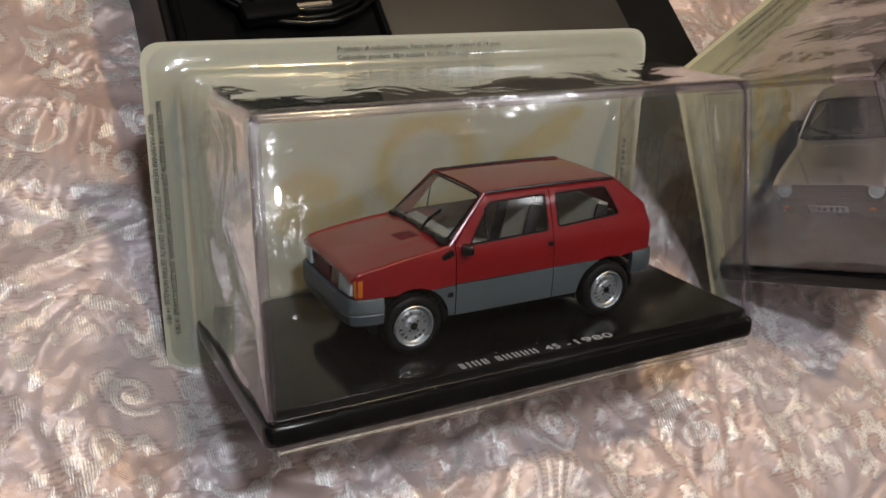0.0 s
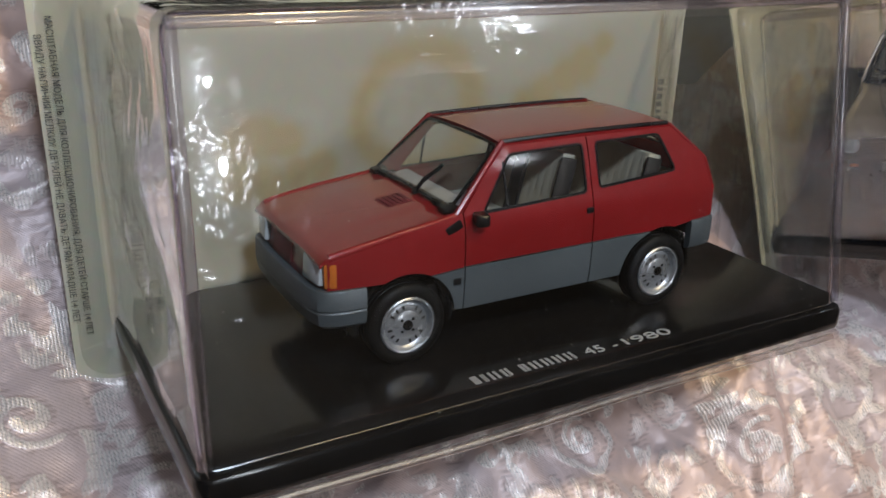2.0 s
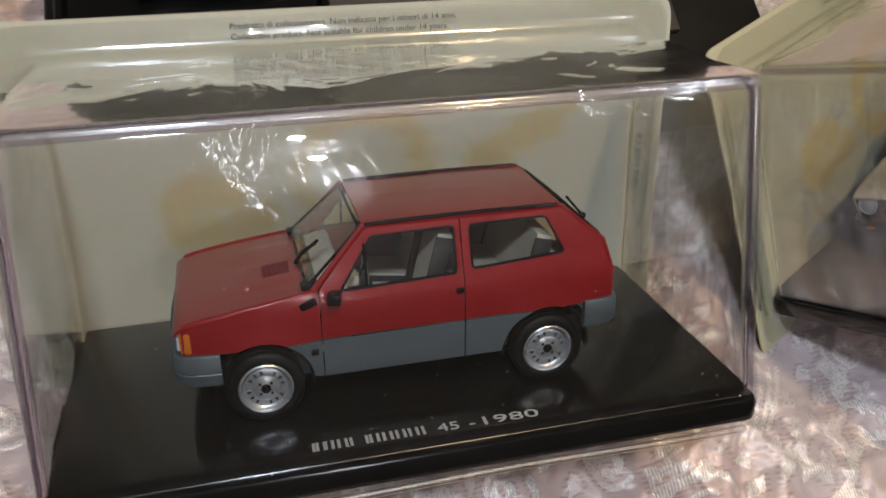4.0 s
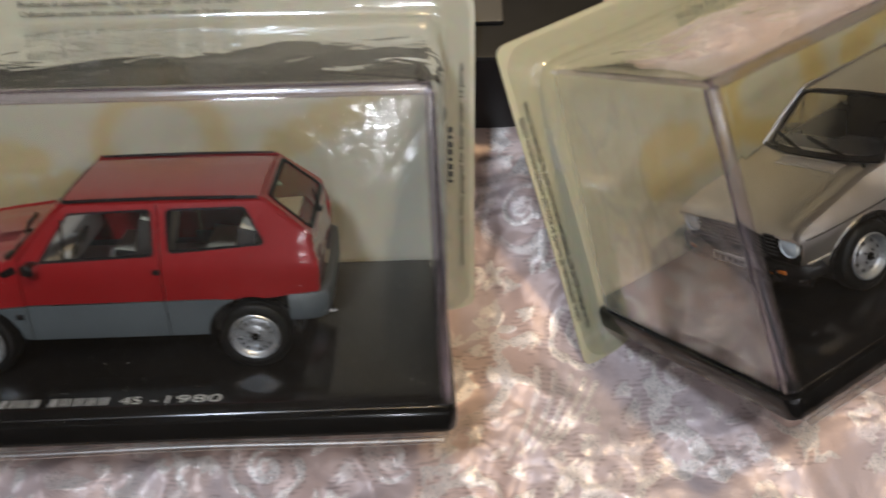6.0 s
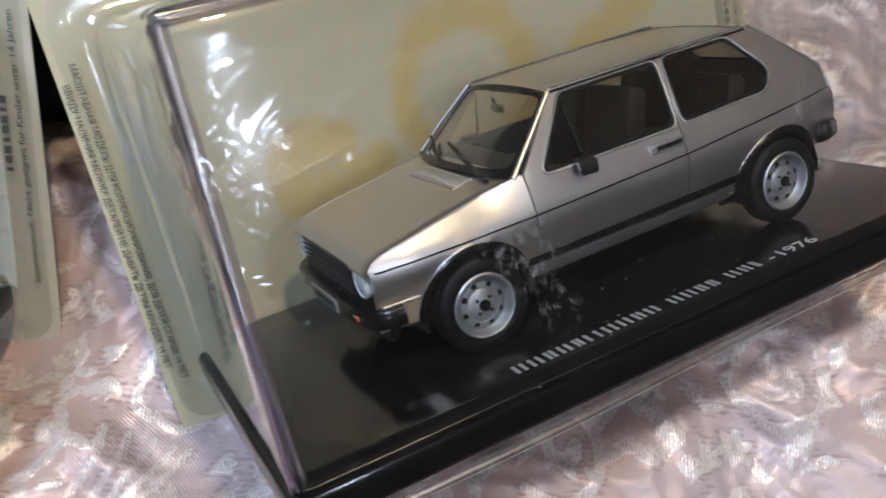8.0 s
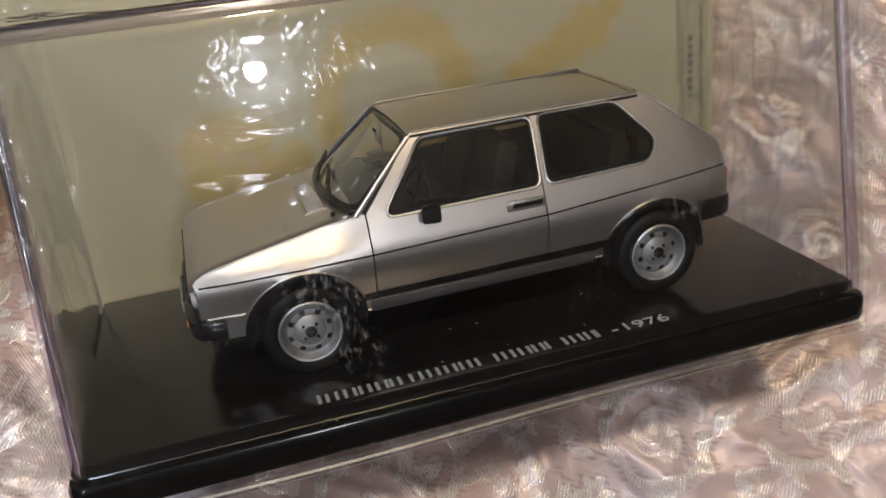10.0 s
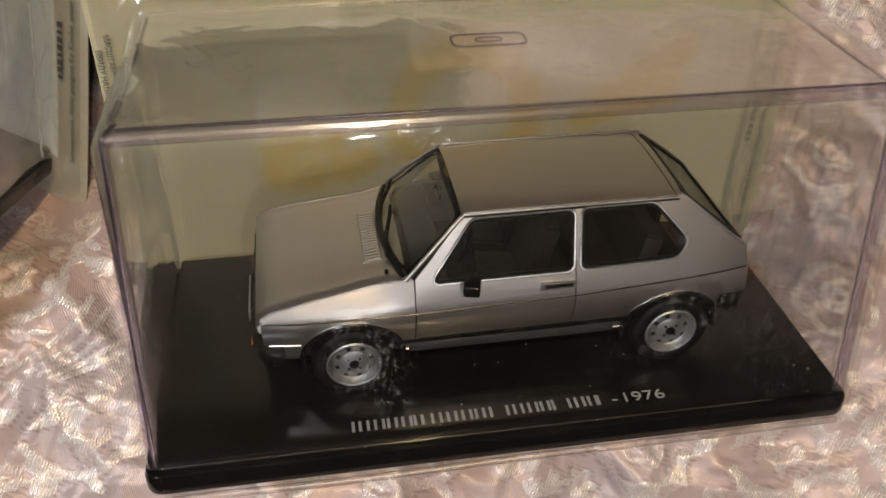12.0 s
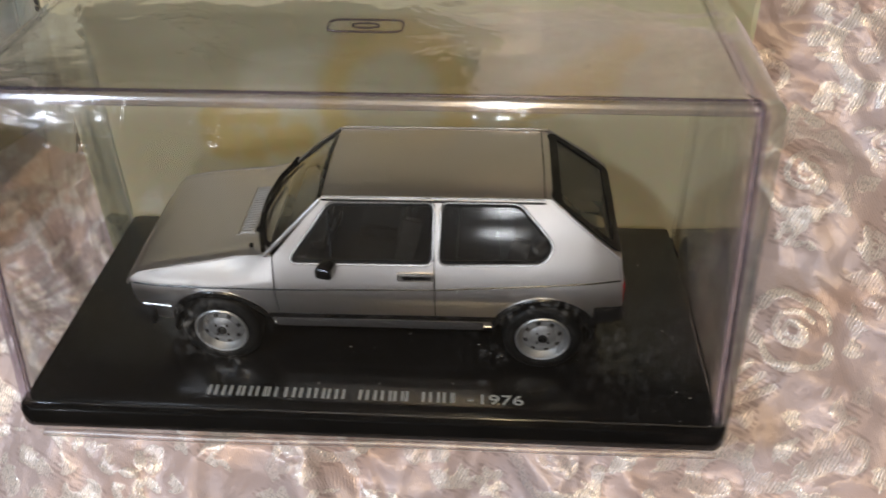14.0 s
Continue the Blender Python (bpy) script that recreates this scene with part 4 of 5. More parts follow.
# ---------------------------------------------------------------- model cars
def wheel(parent, x, y, z, radius, rim_r, side, slots, label):
    """Tyre and steel rim; side: -1 faces -y."""
    hub = new("wheel")
    hub.parent = parent
    hub.matrix_local = pose(x * MM, y * MM, z * MM, 0, 0, 0 if side < 0 else 180)
    hub.empty_display_size = 0.005
    w = 7.0
    bm = bmesh.new()
    r, i = radius, rim_r
    lathe(bm, [(i, 0.5), (i + 0.5, 0.0), (i + 1.2, -0.25), (r - 1.2, 0.1), (r - 0.45, 0.55), (r, 1.3), (r, 2.4), (r - 0.25, 2.55), (r - 0.25, 2.95), (r, 3.1), (r, 4.3), (r - 0.25, 4.45), (r - 0.25, 4.85), (r, 5.0), (r, w - 1.0), (r - 0.8, w), (i, w), (i, w - 1)], 40, close=True)
    part("tyre", bm, M_TYRE, hub, "black rubber tyre")
    bm = bmesh.new()
    # the first kind has slots in four groups of three, the other eight small windows near the rim
    seg = 48
    if slots == 10:
        profile = [(i, 1.2), (i + 0.1, 0.1), (i - 0.3, -0.3), (i - 0.7, -0.1), (i - 0.9, 0.5), (i * 0.83, 1.2), (i * 0.79, 1.5), (i * 0.74, 1.2), (i * 0.71, 1.1), (i * 0.56, 0.9), (i * 0.50, 0.95), (i * 0.40, 0.5), (i * 0.22, 0.45), (i * 0.17, 0.3), (0.0, 0.25)]
        turn, gaps = 12, (1, 4, 7)
    else:
        profile = [(i, 1.2), (i + 0.1, 0.1), (i - 0.3, -0.3), (i - 0.75, -0.1), (i - 0.95, 0.5), (i * 0.83, 1.9), (i * 0.79, 2.3), (i * 0.75, 2.1), (i * 0.71, 1.7), (i * 0.57, 1.4), (i * 0.51, 1.5), (i * 0.40, 0.9), (i * 0.28, 0.8), (i * 0.2, 0.5), (0.0, 0.4)]
        turn, gaps = 6, (1, 2)
    lathe(bm, profile, seg, skip=lambda ring, k: ring == 8 and k % turn in gaps)
    part("rim", bm, M_RIM if slots == 10 else M_RIM_DULL, hub, label, 30)
    bm = bmesh.new()
    lathe(bm, [(i, 3.6), (i * 0.3, 3.5), (0, 3.5)], 24)
    part("brake_disc", bm, M_DARK, hub)
    bm = bmesh.new()
    low = 0.0 if slots == 10 else 0.1
    lathe(bm, [(i * 0.19, 0.6 + low), (i * 0.18, low), (0, low - 0.05)], 14)
    for k in range(4):
        a = radians(45 + 90 * k)
        block(bm, (i * 0.29 * math.cos(a), 0.4 + 2 * low, i * 0.29 * math.sin(a)), (0.7, 0.5, 0.7), 0.1)
    part("hub_nuts", bm, M_TRIM, hub)
    return hub


def arch_liner(car, x, z, r, s, y0, y1):
    """Black half-drum over a wheel."""
    bm = bmesh.new()
    rings = []
    for y in (y0, y1):
        rings.append([Vector((x + (r + e) * math.cos(radians(a)), s * y, z + (r + e) * math.sin(radians(a)))) for e, turns in ((0.0, steps(-8, 188, 20)), (0.8, steps(188, -8, 20))) for a in turns])
    loft(bm, rings, True, True)
    block(bm, (x, s * (y1 - 0.6), z + r * 0.32), (2 * r - 1, 1.0, r * 1.3), 0.2)
    part("arch_liner", bm, M_TRIM, car, "black wheel arch liner")


def side_pair(car, name, material, polys, f, label="", holes=(), thick=0.9, out=0.0, sub=None):
    """The same panel on both sides of a car."""
    obs = []
    for s in (-1, 1):
        bm = bmesh.new()
        for n, poly in enumerate(polys):
            g = lambda x, z: f(x, z, s) + Vector((0, s * out, 0))
            panel(bm, poly, holes if n == 0 else [], g, (0, -s * thick, 0), 3.2)
        obs.append(part(name, bm, material, car if sub is None else sub[len(obs)], label))
    return obs


def seat(car, x, y, z, material, w=17.0, h=22.0, label=""):
    """Cushion and backrest made of upright padded ribs, with a dark bolster edge."""
    bm = bmesh.new()
    n = max(4, int(w / 3.4))
    for k in range(n):
        yk = y - w / 2 + (k + 0.5) * w / n
        block(bm, (x - 5, yk, z + 3), (17, w / n + 0.25, 6), 0.35, (0, 8, 0))
        block(bm, (x + 5, yk, z + 3 + h / 2), (5, w / n + 0.25, h), 0.35, (0, 14, 0))
    ob = part("seat", bm, material, car, label)
    for s in (-1, 1):
        bm = bmesh.new()
        block(bm, (x + 4.6, y + s * (w / 2 + 0.5), z + 2 + h / 2), (6.0, 1.2, h), 0.5, (0, 14, 0))
        block(bm, (x - 5, y + s * (w / 2 + 0.5), z + 2.4), (17, 1.2, 6), 0.5, (0, 8, 0))
        part("seat_side", bm, M_DARK, ob)


def mirror(car, x, y, z, s, size=(3.2, 5.0, 4.2)):
    bm = bmesh.new()
    block(bm, (x, y + s * 3.0, z), size, 1.0, (0, 0, s * 14), taper=0.0, segments=3)
    tube(bm, [(x - 1.0, y - s * 1.4, z - 1.6), (x - 0.6, y + s * 0.2, z - 0.9), (x, y + s * 1.6, z - 0.4)], [1.1, 0.8, 0.7], 8)
    block(bm, (x - 1.0, y - s * 1.0, z - 1.6), (3.6, 1.0, 2.6), 0.4)
    ob = part("door_mirror", bm, M_TRIM, car, "black door mirror")
    bm = bmesh.new()
    block(bm, (x + size[0] * 0.5, y + s * 3.0, z), (0.3, size[1] * 0.8, size[2] * 0.75), 0.1, (0, 0, s * 14))
    part("mirror_glass", bm, M_CHROME, ob)


def wiper(car, a, b, lift=0.7):
    bm = bmesh.new()
    a, b = Vector(a), Vector(b)
    tube(bm, [a, lerp(a, b, 0.5) + Vector((-lift, 0, lift)), b], 0.65, 6)
    tube(bm, [lerp(a, b, 0.45) + Vector((-0.5, 0, 0.3)), b + (b - a) * 0.15 + Vector((-0.2, 0, 0.1))], 0.6, 6)
    block(bm, tuple(a), (1.6, 1.6, 1.2), 0.3)
    part("wiper", bm, M_TRIM, car, "black wiper")


def screen(car, name, corners, glass, rubber=0.9, frame_name="window_rubber", bow=0.0, corner=3.0, foot=0.0):
    """A pane in a plane given by four corners (lower left, lower right, upper right, upper left), with its rubber."""
    a, b, c, d = [Vector(p) for p in corners]
    nrm = (b - a).cross(d - a).normalized()
    f = lambda s, t: lerp(lerp(a, b, s / 40), lerp(d, c, s / 40), t / 40) + nrm * bow * (1 - abs(s / 20 - 1) ** 2.5) + Vector((-foot * (1 - t / 40) * (1 - (s / 20 - 1) ** 2), 0, 0))
    ring = rounded([(0, 0), (40, 0), (40, 40), (0, 40)], corner)
    k = 40.0 / max(1.0, (b - a).length)
    inner = rounded([(rubber * k * 1.1, rubber * 1.8), (40 - rubber * k * 1.1, rubber * 1.8), (40 - rubber * k * 1.1, 40 - rubber * 1.8), (rubber * k * 1.1, 40 - rubber * 1.8)], corner)
    bm = bmesh.new()
    panel(bm, ring, [inner], lambda s, t: f(s, t) + nrm * 0.3, -nrm * 0.7, 4.0)
    frame_ob = part(frame_name, bm, M_TRIM, car)
    bm = bmesh.new()
    panel(bm, inner, [], lambda s, t: f(s, t) + nrm * 0.1, -nrm * 0.3, 4.0)
    part(name, bm, glass, car)
    return frame_ob


EDGE_STEPS = [-1, -0.99, -0.97, -0.94, -0.88, -0.78, -0.68, -0.62, -0.56, -0.50, -0.4, -0.2, 0, 0.2, 0.4, 0.50, 0.56, 0.62, 0.68, 0.78, 0.88, 0.94, 0.97, 0.99, 1]


def red_hatchback(where):
    car = thing("model_car", where, "small red boxy hatchback model with grey lower cladding and cream seats", "model car", "model cars")
    wide = smooth_table([(10, 28.4), (14, 29.5), (25, 30.2), (32, 30.4), (38, 29.7), (42, 28.3), (50, 25.8), (57, 23.2), (60, 21.6)])
    nose = table([(-71, 0.925), (-66, 0.965), (-58, 0.99), (-45, 1.0), (50, 1.0), (62, 0.985), (70, 0.95)])
    swell = lambda x, z: max(0.8 * (1 - ease(math.hypot(x - cx, z - 11.9), 15.0, 21.5)) for cx in (-45.0, 45.0)) * ease(z, 21, 26) * (1 - ease(z, 33, 38))
    f = lambda x, z, s: Vector((x, s * (wide(z) * nose(x) + swell(x, z)), z))
    bonnet_z = table([(-69.4, 33.2), (-68.4, 34.2), (-67, 34.8), (-64, 35.6), (-50, 38.0), (-27, 41.0), (-20, 42.0)])
    r, fx, rx, hz = 15.2, -45.0, 45.0, 11.9
    up = lambda z: math.degrees(math.asin(min(1, max(-1, (z - hz) / r))))
    arch_f = arc(fx, hz, r, 180 - up(25.5), up(25.4), 12)
    # body sides
    fender = [(-67.4, 25.6)] + arch_f + [(-27.2, 25.8), (-27.2, bonnet_z(-27.2))] + [(x, bonnet_z(x)) for x in steps(-30, -67.4, 8)]
    arch_r = arc(rx, hz, r, 180 - up(26.4), up(26.4), 12)
    qwin = rounded([(20.4, 42.3), (50.8, 44.2), (45.2, 55.6), (20.4, 55.4)], 1.6)
    dwin = rounded([(-20.6, 40.4), (15.5, 41.6), (15.5, 55.5), (-10.2, 55.0)], 1.4)
    quarter = [(17.7, 26.2)] + arch_r + [(67.0, 27.6), (66.8, 38.8), (64.8, 46.4), (50.0, 58.6), (17.7, 58.6)]
    door = [(-26.8, 26.0), (17.3, 26.2), (17.3, 58.4), (-11.6, 58.4), (-26.8, 41.2)]
    side_pair(car, "front_wing", M_RED, [fender], f, "red front wing")
    side_pair(car, "rear_quarter", M_RED, [quarter], f, "red rear quarter panel", [qwin])
    doors = side_pair(car, "door", M_RED, [door], f, "red door", [dwin])
    for s in (-1, 1):
        bm = bmesh.new()
        tube(bm, [f(x, bonnet_z(x), s) + Vector((0, -s * 1.15, -0.75)) for x in steps(-66.5, -27.4, 14)], 1.4, 12)
        part("shoulder", bm, M_RED, car)
        bm = bmesh.new()
        tube(bm, [f(x, z, s) + Vector((-0.3, -s * 0.4, 0)) for x, z in ((50.0, 58.4), (57, 52.7), (64.6, 46.4), (66.6, 38.8), (66.9, 28.0))], 0.7, 8)
        part("shoulder", bm, M_RED, car)
    for name, hole, subs in (("window_rubber", dwin, doors), ("window_rubber", qwin, None)):
        side_pair(car, name, M_TYRE, [grown(hole, 0.3)], f, "", [grown(hole, -0.4)], 0.5, 0.12, subs)
    side_pair(car, "window", M_GLASS, [dwin], f, "", (), 0.3, -0.35, doors)
    side_pair(car, "window", M_GLASS, [qwin], f, "", (), 0.3, -0.35)
    for s, ob in zip((-1, 1), doors):
        bm = bmesh.new()
        tube(bm, [f(-12.5, 41.2, s), f(-12.5, 53.2, s)], 0.4, 6)
        part("quarterlight_bar", bm, M_TRIM, ob)
        bm = bmesh.new()
        block(bm, tuple(f(16.0, 36.4, s) + Vector((0, s * 0.2, 0))), (2.4, 0.9, 1.7), 0.35)
        part("door_handle", bm, M_TRIM, ob, "small black door handle")
    # grey cladding
    clad_f = arc(fx, hz, r, up(13.4), up(25.2), 8) + [(-27.2, 25.5), (-27.2, 12.9)]
    side_pair(car, "cladding", M_GREY, [clad_f], f, "grey lower cladding", (), 1.0, 0.35)
    side_pair(car, "cladding", M_GREY, [[(-26.8, 12.9), (17.3, 12.9), (17.3, 25.9), (-26.8, 25.7)]], f, "grey lower cladding", (), 1.0, 0.35)
    clad_r = [(17.7, 12.9)] + arc(rx, hz, r, 180 - up(12.9), 180 - up(26.2), 8) + [(17.7, 25.9)]
    side_pair(car, "cladding", M_GREY, [clad_r], f, "grey lower cladding", (), 1.0, 0.35)
    for s in (-1, 1):
        bm = bmesh.new()
        block(bm, (-29.5, s * 30.5, 22.0), (2.4, 0.9, 1.9), 0.35)
        part("side_repeater", bm, M_TRIM, car)
        bm = bmesh.new()
        block(bm, (-30.4, s * 29.6, 37.6), (5.4, 1.0, 2.6), 0.5, (0, -24, 0))
        part("air_vent", bm, M_TRIM, car, "black air vent")
        mirror(car, -22.6, s * 28.0, 39.4, s, (4.2, 5.6, 3.4))
    # bonnet, front, roof
    bm = bmesh.new()

    def hood(x, v):
        z = bonnet_z(x)
        w = wide(z) * nose(x)
        return Vector((x, v * w, z - 0.3 + 0.9 * (1 - abs(v) ** 3.2) ** 0.65 + 0.4 * (1 - ease(abs(v), 0.50, 0.62)) * ease(x, -66, -40)))

    surface(bm, [-69.4, -68.9, -68.2, -67.2] + steps(-66.0, -28.5, 16), EDGE_STEPS, hood, (0, 0, -1.0))
    bonnet = part("bonnet", bm, M_RED, car, "red bonnet")
    bm = bmesh.new()
    for k in range(5):
        x = -41 + 1.5 * k
        block(bm, (x, -6.0, hood(x, -0.2).z + 0.1), (0.8, 8.0, 0.4), 0.12)
    block(bm, (-38, -6.0, hood(-38, -0.2).z - 0.25), (8.4, 9.6, 0.7), 0.2, (0, -7.4, 0))
    part("bonnet_vent", bm, M_GRILLE, bonnet, "slotted bonnet vent")
    bm = bmesh.new()
    panel(bm, [(-28.2, 25.0), (28.2, 25.0), (28.4, 34.3), (-28.4, 34.3)], [rounded([(sx * 16.5, 26.2), (sx * 26.8, 26.2), (sx * 26.8, 33.2), (sx * 16.5, 33.2)], 0.8) for sx in (-1, 1)], lambda y, z: Vector((-69.4 + 0.0022 * y * y + (z - 25) * 0.10, y, z)), (1.2, 0, 0), 4.0)
    part("front_panel", bm, M_RED, car, "red grille panel")
    bm = bmesh.new()
    block(bm, (-69.05, 3.0, 29.6), (0.9, 17.0, 6.4), 0.3, (0, 5.7, 0))
    for k in range(6):
        block(bm, (-69.45 + 0.11 * k, 3.0, 27.2 + 1.0 * k), (0.4, 16.4, 0.3), 0.1)
    part("grille", bm, M_GRILLE, car, "slotted grille")
    for s in (-1, 1):
        bm = bmesh.new()
        block(bm, (-68.2, s * 21.6, 29.8), (2.6, 10.2, 7.0), 0.7, (0, 5, -s * 6))
        part("headlight", bm, M_LAMP, car, "square clear headlight")
        bm = bmesh.new()
        block(bm, (-66.2, s * 27.9, 29.5), (3.6, 2.6, 6.8), 0.7, (0, 0, s * 24))
        part("indicator", bm, M_ORANGE, car, "amber corner indicator")
        bm = bmesh.new()
        block(bm, (66.6, s * 27.3, 33.2), (1.6, 3.2, 9.6), 0.5)
        part("tail_light", bm, M_TAIL, car, "red tail light")
    bm = bmesh.new()
    sweep(bm, [(-57.2, -30.6), (-62, -30.5), (-66.6, -29.6), (-69.6, -27.4), (-70.9, -23), (-71.5, -10), (-71.5, 10), (-70.9, 23), (-69.6, 27.4), (-66.6, 29.6), (-62, 30.5), (-57.2, 30.6)][::-1], [(-2.0, 14.2), (-0.2, 15.4), (0.5, 19.0), (0.2, 19.5), (0.6, 20.0), (0.5, 24.4), (0.0, 25.4), (-2.0, 25.4)])
    part("front_bumper", bm, M_GREY, car, "grey plastic front bumper")
    bm = bmesh.new()
    sweep(bm, [(57.2, -30.6), (62, -30.5), (66.6, -29.6), (69.0, -27.4), (69.8, -20), (70.0, 0), (69.8, 20), (69.0, 27.4), (66.6, 29.6), (62, 30.5), (57.2, 30.6)], [(-2.0, 17.4), (-0.2, 17.8), (0.5, 19.0), (0.6, 26.2), (0.0, 27.2), (-2.0, 27.2)])
    part("rear_bumper", bm, M_GREY, car, "grey plastic rear bumper")
    bm = bmesh.new()

    def top(x, v):
        t = (x + 12) / 62
        edge = 58.3 + 0.4 * math.sin(math.pi * t)
        return Vector((x, v * 23.0, edge - 0.5 + 1.2 * (1 - abs(v) ** 2.4) ** 0.65))

    surface(bm, steps(-12.2, 50.0, 14), EDGE_STEPS, top, (0, 0, -1.0))
    roof = part("roof", bm, M_RED, car, "red flat roof")
    for s in (-1, 1):
        bm = bmesh.new()
        tube(bm, [top(x, s * 0.985) + Vector((0, 0, 0.55)) for x in steps(-11.6, 49.4, 12)], 0.62, 8)
        part("roof_rail", bm, M_TRIM, roof, "thin black roof gutter strip")
    # pillars beside the windscreen
    for s in (-1, 1):
        bm = bmesh.new()
        tube(bm, [(-29.0, s * 28.0, 40.6), (-11.8, s * 22.8, 58.4)], 1.0, 8)
        part("pillar", bm, M_RED, car)
    screen(car, "windscreen", [(-30.2, 26.4, 41.8), (-30.2, -26.4, 41.8), (-12.8, -22.0, 57.7), (-12.8, 22.0, 57.7)], M_SCREEN, 0.7, "screen_rubber", 0.8, 3.0)
    bm = bmesh.new()
    block(bm, (-28.6, 0, 40.9), (4.0, 53.0, 1.4), 0.5)
    for s in (-1, 1):
        block(bm, (-29.6, s * 24.2, 41.8), (4.6, 4.6, 1.6), 0.5, (0, -8, 0))
    part("scuttle", bm, M_TRIM, car, "black scuttle panel")
    wiper(car, (-31.4, -6.5, 42.4), (-25.4, -10.8, 49.6))
    # hatch
    g = lambda v, t: Vector((np.interp(t, [0, 18, 30, 32], [67.4, 65.6, 52.4, 50.4]), v * lerp(1.0, 0.84, t / 32), np.interp(t, [0, 18, 30, 32], [28, 46.0, 57.6, 58.6])))
    hole = rounded([(-22.5, 18.5), (22.5, 18.5), (22.0, 29.6), (-22.0, 29.6)], 2)
    bm = bmesh.new()
    panel(bm, rounded([(-27.2, 0.2), (27.2, 0.2), (27.2, 18), (26.5, 31.5), (-26.5, 31.5), (-27.2, 18)], 0.5), [hole], g, (-1.0, 0, -0.4), 3.0)
    hatch = part("tailgate", bm, M_RED, car, "red tailgate")
    bm = bmesh.new()
    panel(bm, grown(hole, 0.8), [grown(hole, -0.4)], lambda v, t: g(v, t) + Vector((0.25, 0, 0.25)), (-0.6, 0, -0.4), 3.0)
    part("window_rubber", bm, M_TYRE, hatch)
    bm = bmesh.new()
    panel(bm, hole, [], g, (-0.25, 0, -0.2), 5.0)
    part("rear_window", bm, M_GLASS, hatch)
    bm = bmesh.new()
    tube(bm, [(66.4, -2, 46.2), (63.5, 6, 50.5)], 0.45, 6)
    block(bm, (66.6, -2, 46.0), (1.8, 2.2, 1.6), 0.3)
    part("rear_wiper", bm, M_TRIM, hatch)
    bm = bmesh.new()
    block(bm, (67.6, -10, 34), (0.3, 11, 2.0), 0.1)
    part("badge", bm, M_CHROME, hatch, "small badge bar")
    # inside and underside
    bm = bmesh.new()
    block(bm, (0, 0, 15), (122, 46, 9), 1.5)
    block(bm, (-1, 0, 13.8), (58, 56, 3.6), 0.8)
    part("chassis", bm, M_DARK, car, "black underbody")
    bm = bmesh.new()
    block(bm, (0, 0, 21.0), (56, 54, 2.4), 0.4)
    block(bm, (36, 0, 22.5), (34, 34, 2.4), 0.4)
    part("cabin_floor", bm, M_DASH, car, "grey cabin floor")
    bm = bmesh.new()
    block(bm, (-22, 0, 35), (10, 53, 10), 2.0, (0, -12, 0), segments=3)
    block(bm, (-16, -12, 39), (5, 15, 3.4), 0.8)
    part("dashboard", bm, M_DASH, car, "grey-brown dashboard")
    bm = bmesh.new()
    tube(bm, [Vector((-12.6, -12, 40.5)) + Matrix.Rotation(radians(-62), 3, "Y") @ Vector((5.4 * math.cos(radians(a)), 5.4 * math.sin(radians(a)), 0)) for a in range(0, 360, 18)], 0.55, 6, True)
    tube(bm, [(-12.6, -12, 40.5), (-18, -12, 36.5)], 0.7, 6)
    tube(bm, [(-12.6, -17.2, 40.5), (-12.6, -6.8, 40.5)], 0.6, 6)
    part("steering_wheel", bm, M_TRIM, car, "black steering wheel")
    for s in (-1, 1):
        seat(car, 6, s * 12.0, 24, M_SEAT, 17, 25, "cream front seat")
        bm = bmesh.new()
        panel(bm, [(-25, 24), (16, 24), (16, 39.6), (-21, 39.6)], [], lambda x, z: Vector((x, s * (wide(z) - 1.6), z)), (0, -s * 0.5, 0), 6.0)
        part("door_card", bm, M_RED, car)
    seat(car, 38, 0, 24, M_SEAT, 46, 22, "cream rear bench")
    bm = bmesh.new()
    block(bm, (50, 0, 40.5), (16, 46, 0.9), 0.2, (0, -3, 0))
    part("parcel_shelf", bm, M_SEAT, car, "cream parcel shelf")
    bm = bmesh.new()
    tube(bm, [(58, -18, 13.5), (71.5, -18, 14.5)], 0.9, 8)
    part("exhaust", bm, M_CHROME, car, "bright exhaust tip")
    for x in (fx, rx):
        for s in (-1, 1):
            wheel(car, x, s * 31.0, hz, 11.9, 8.2, s, 10, "silver slotted steel rim")
            arch_liner(car, x, hz, r - 0.9, s, 28.4, 20.0)
    return car


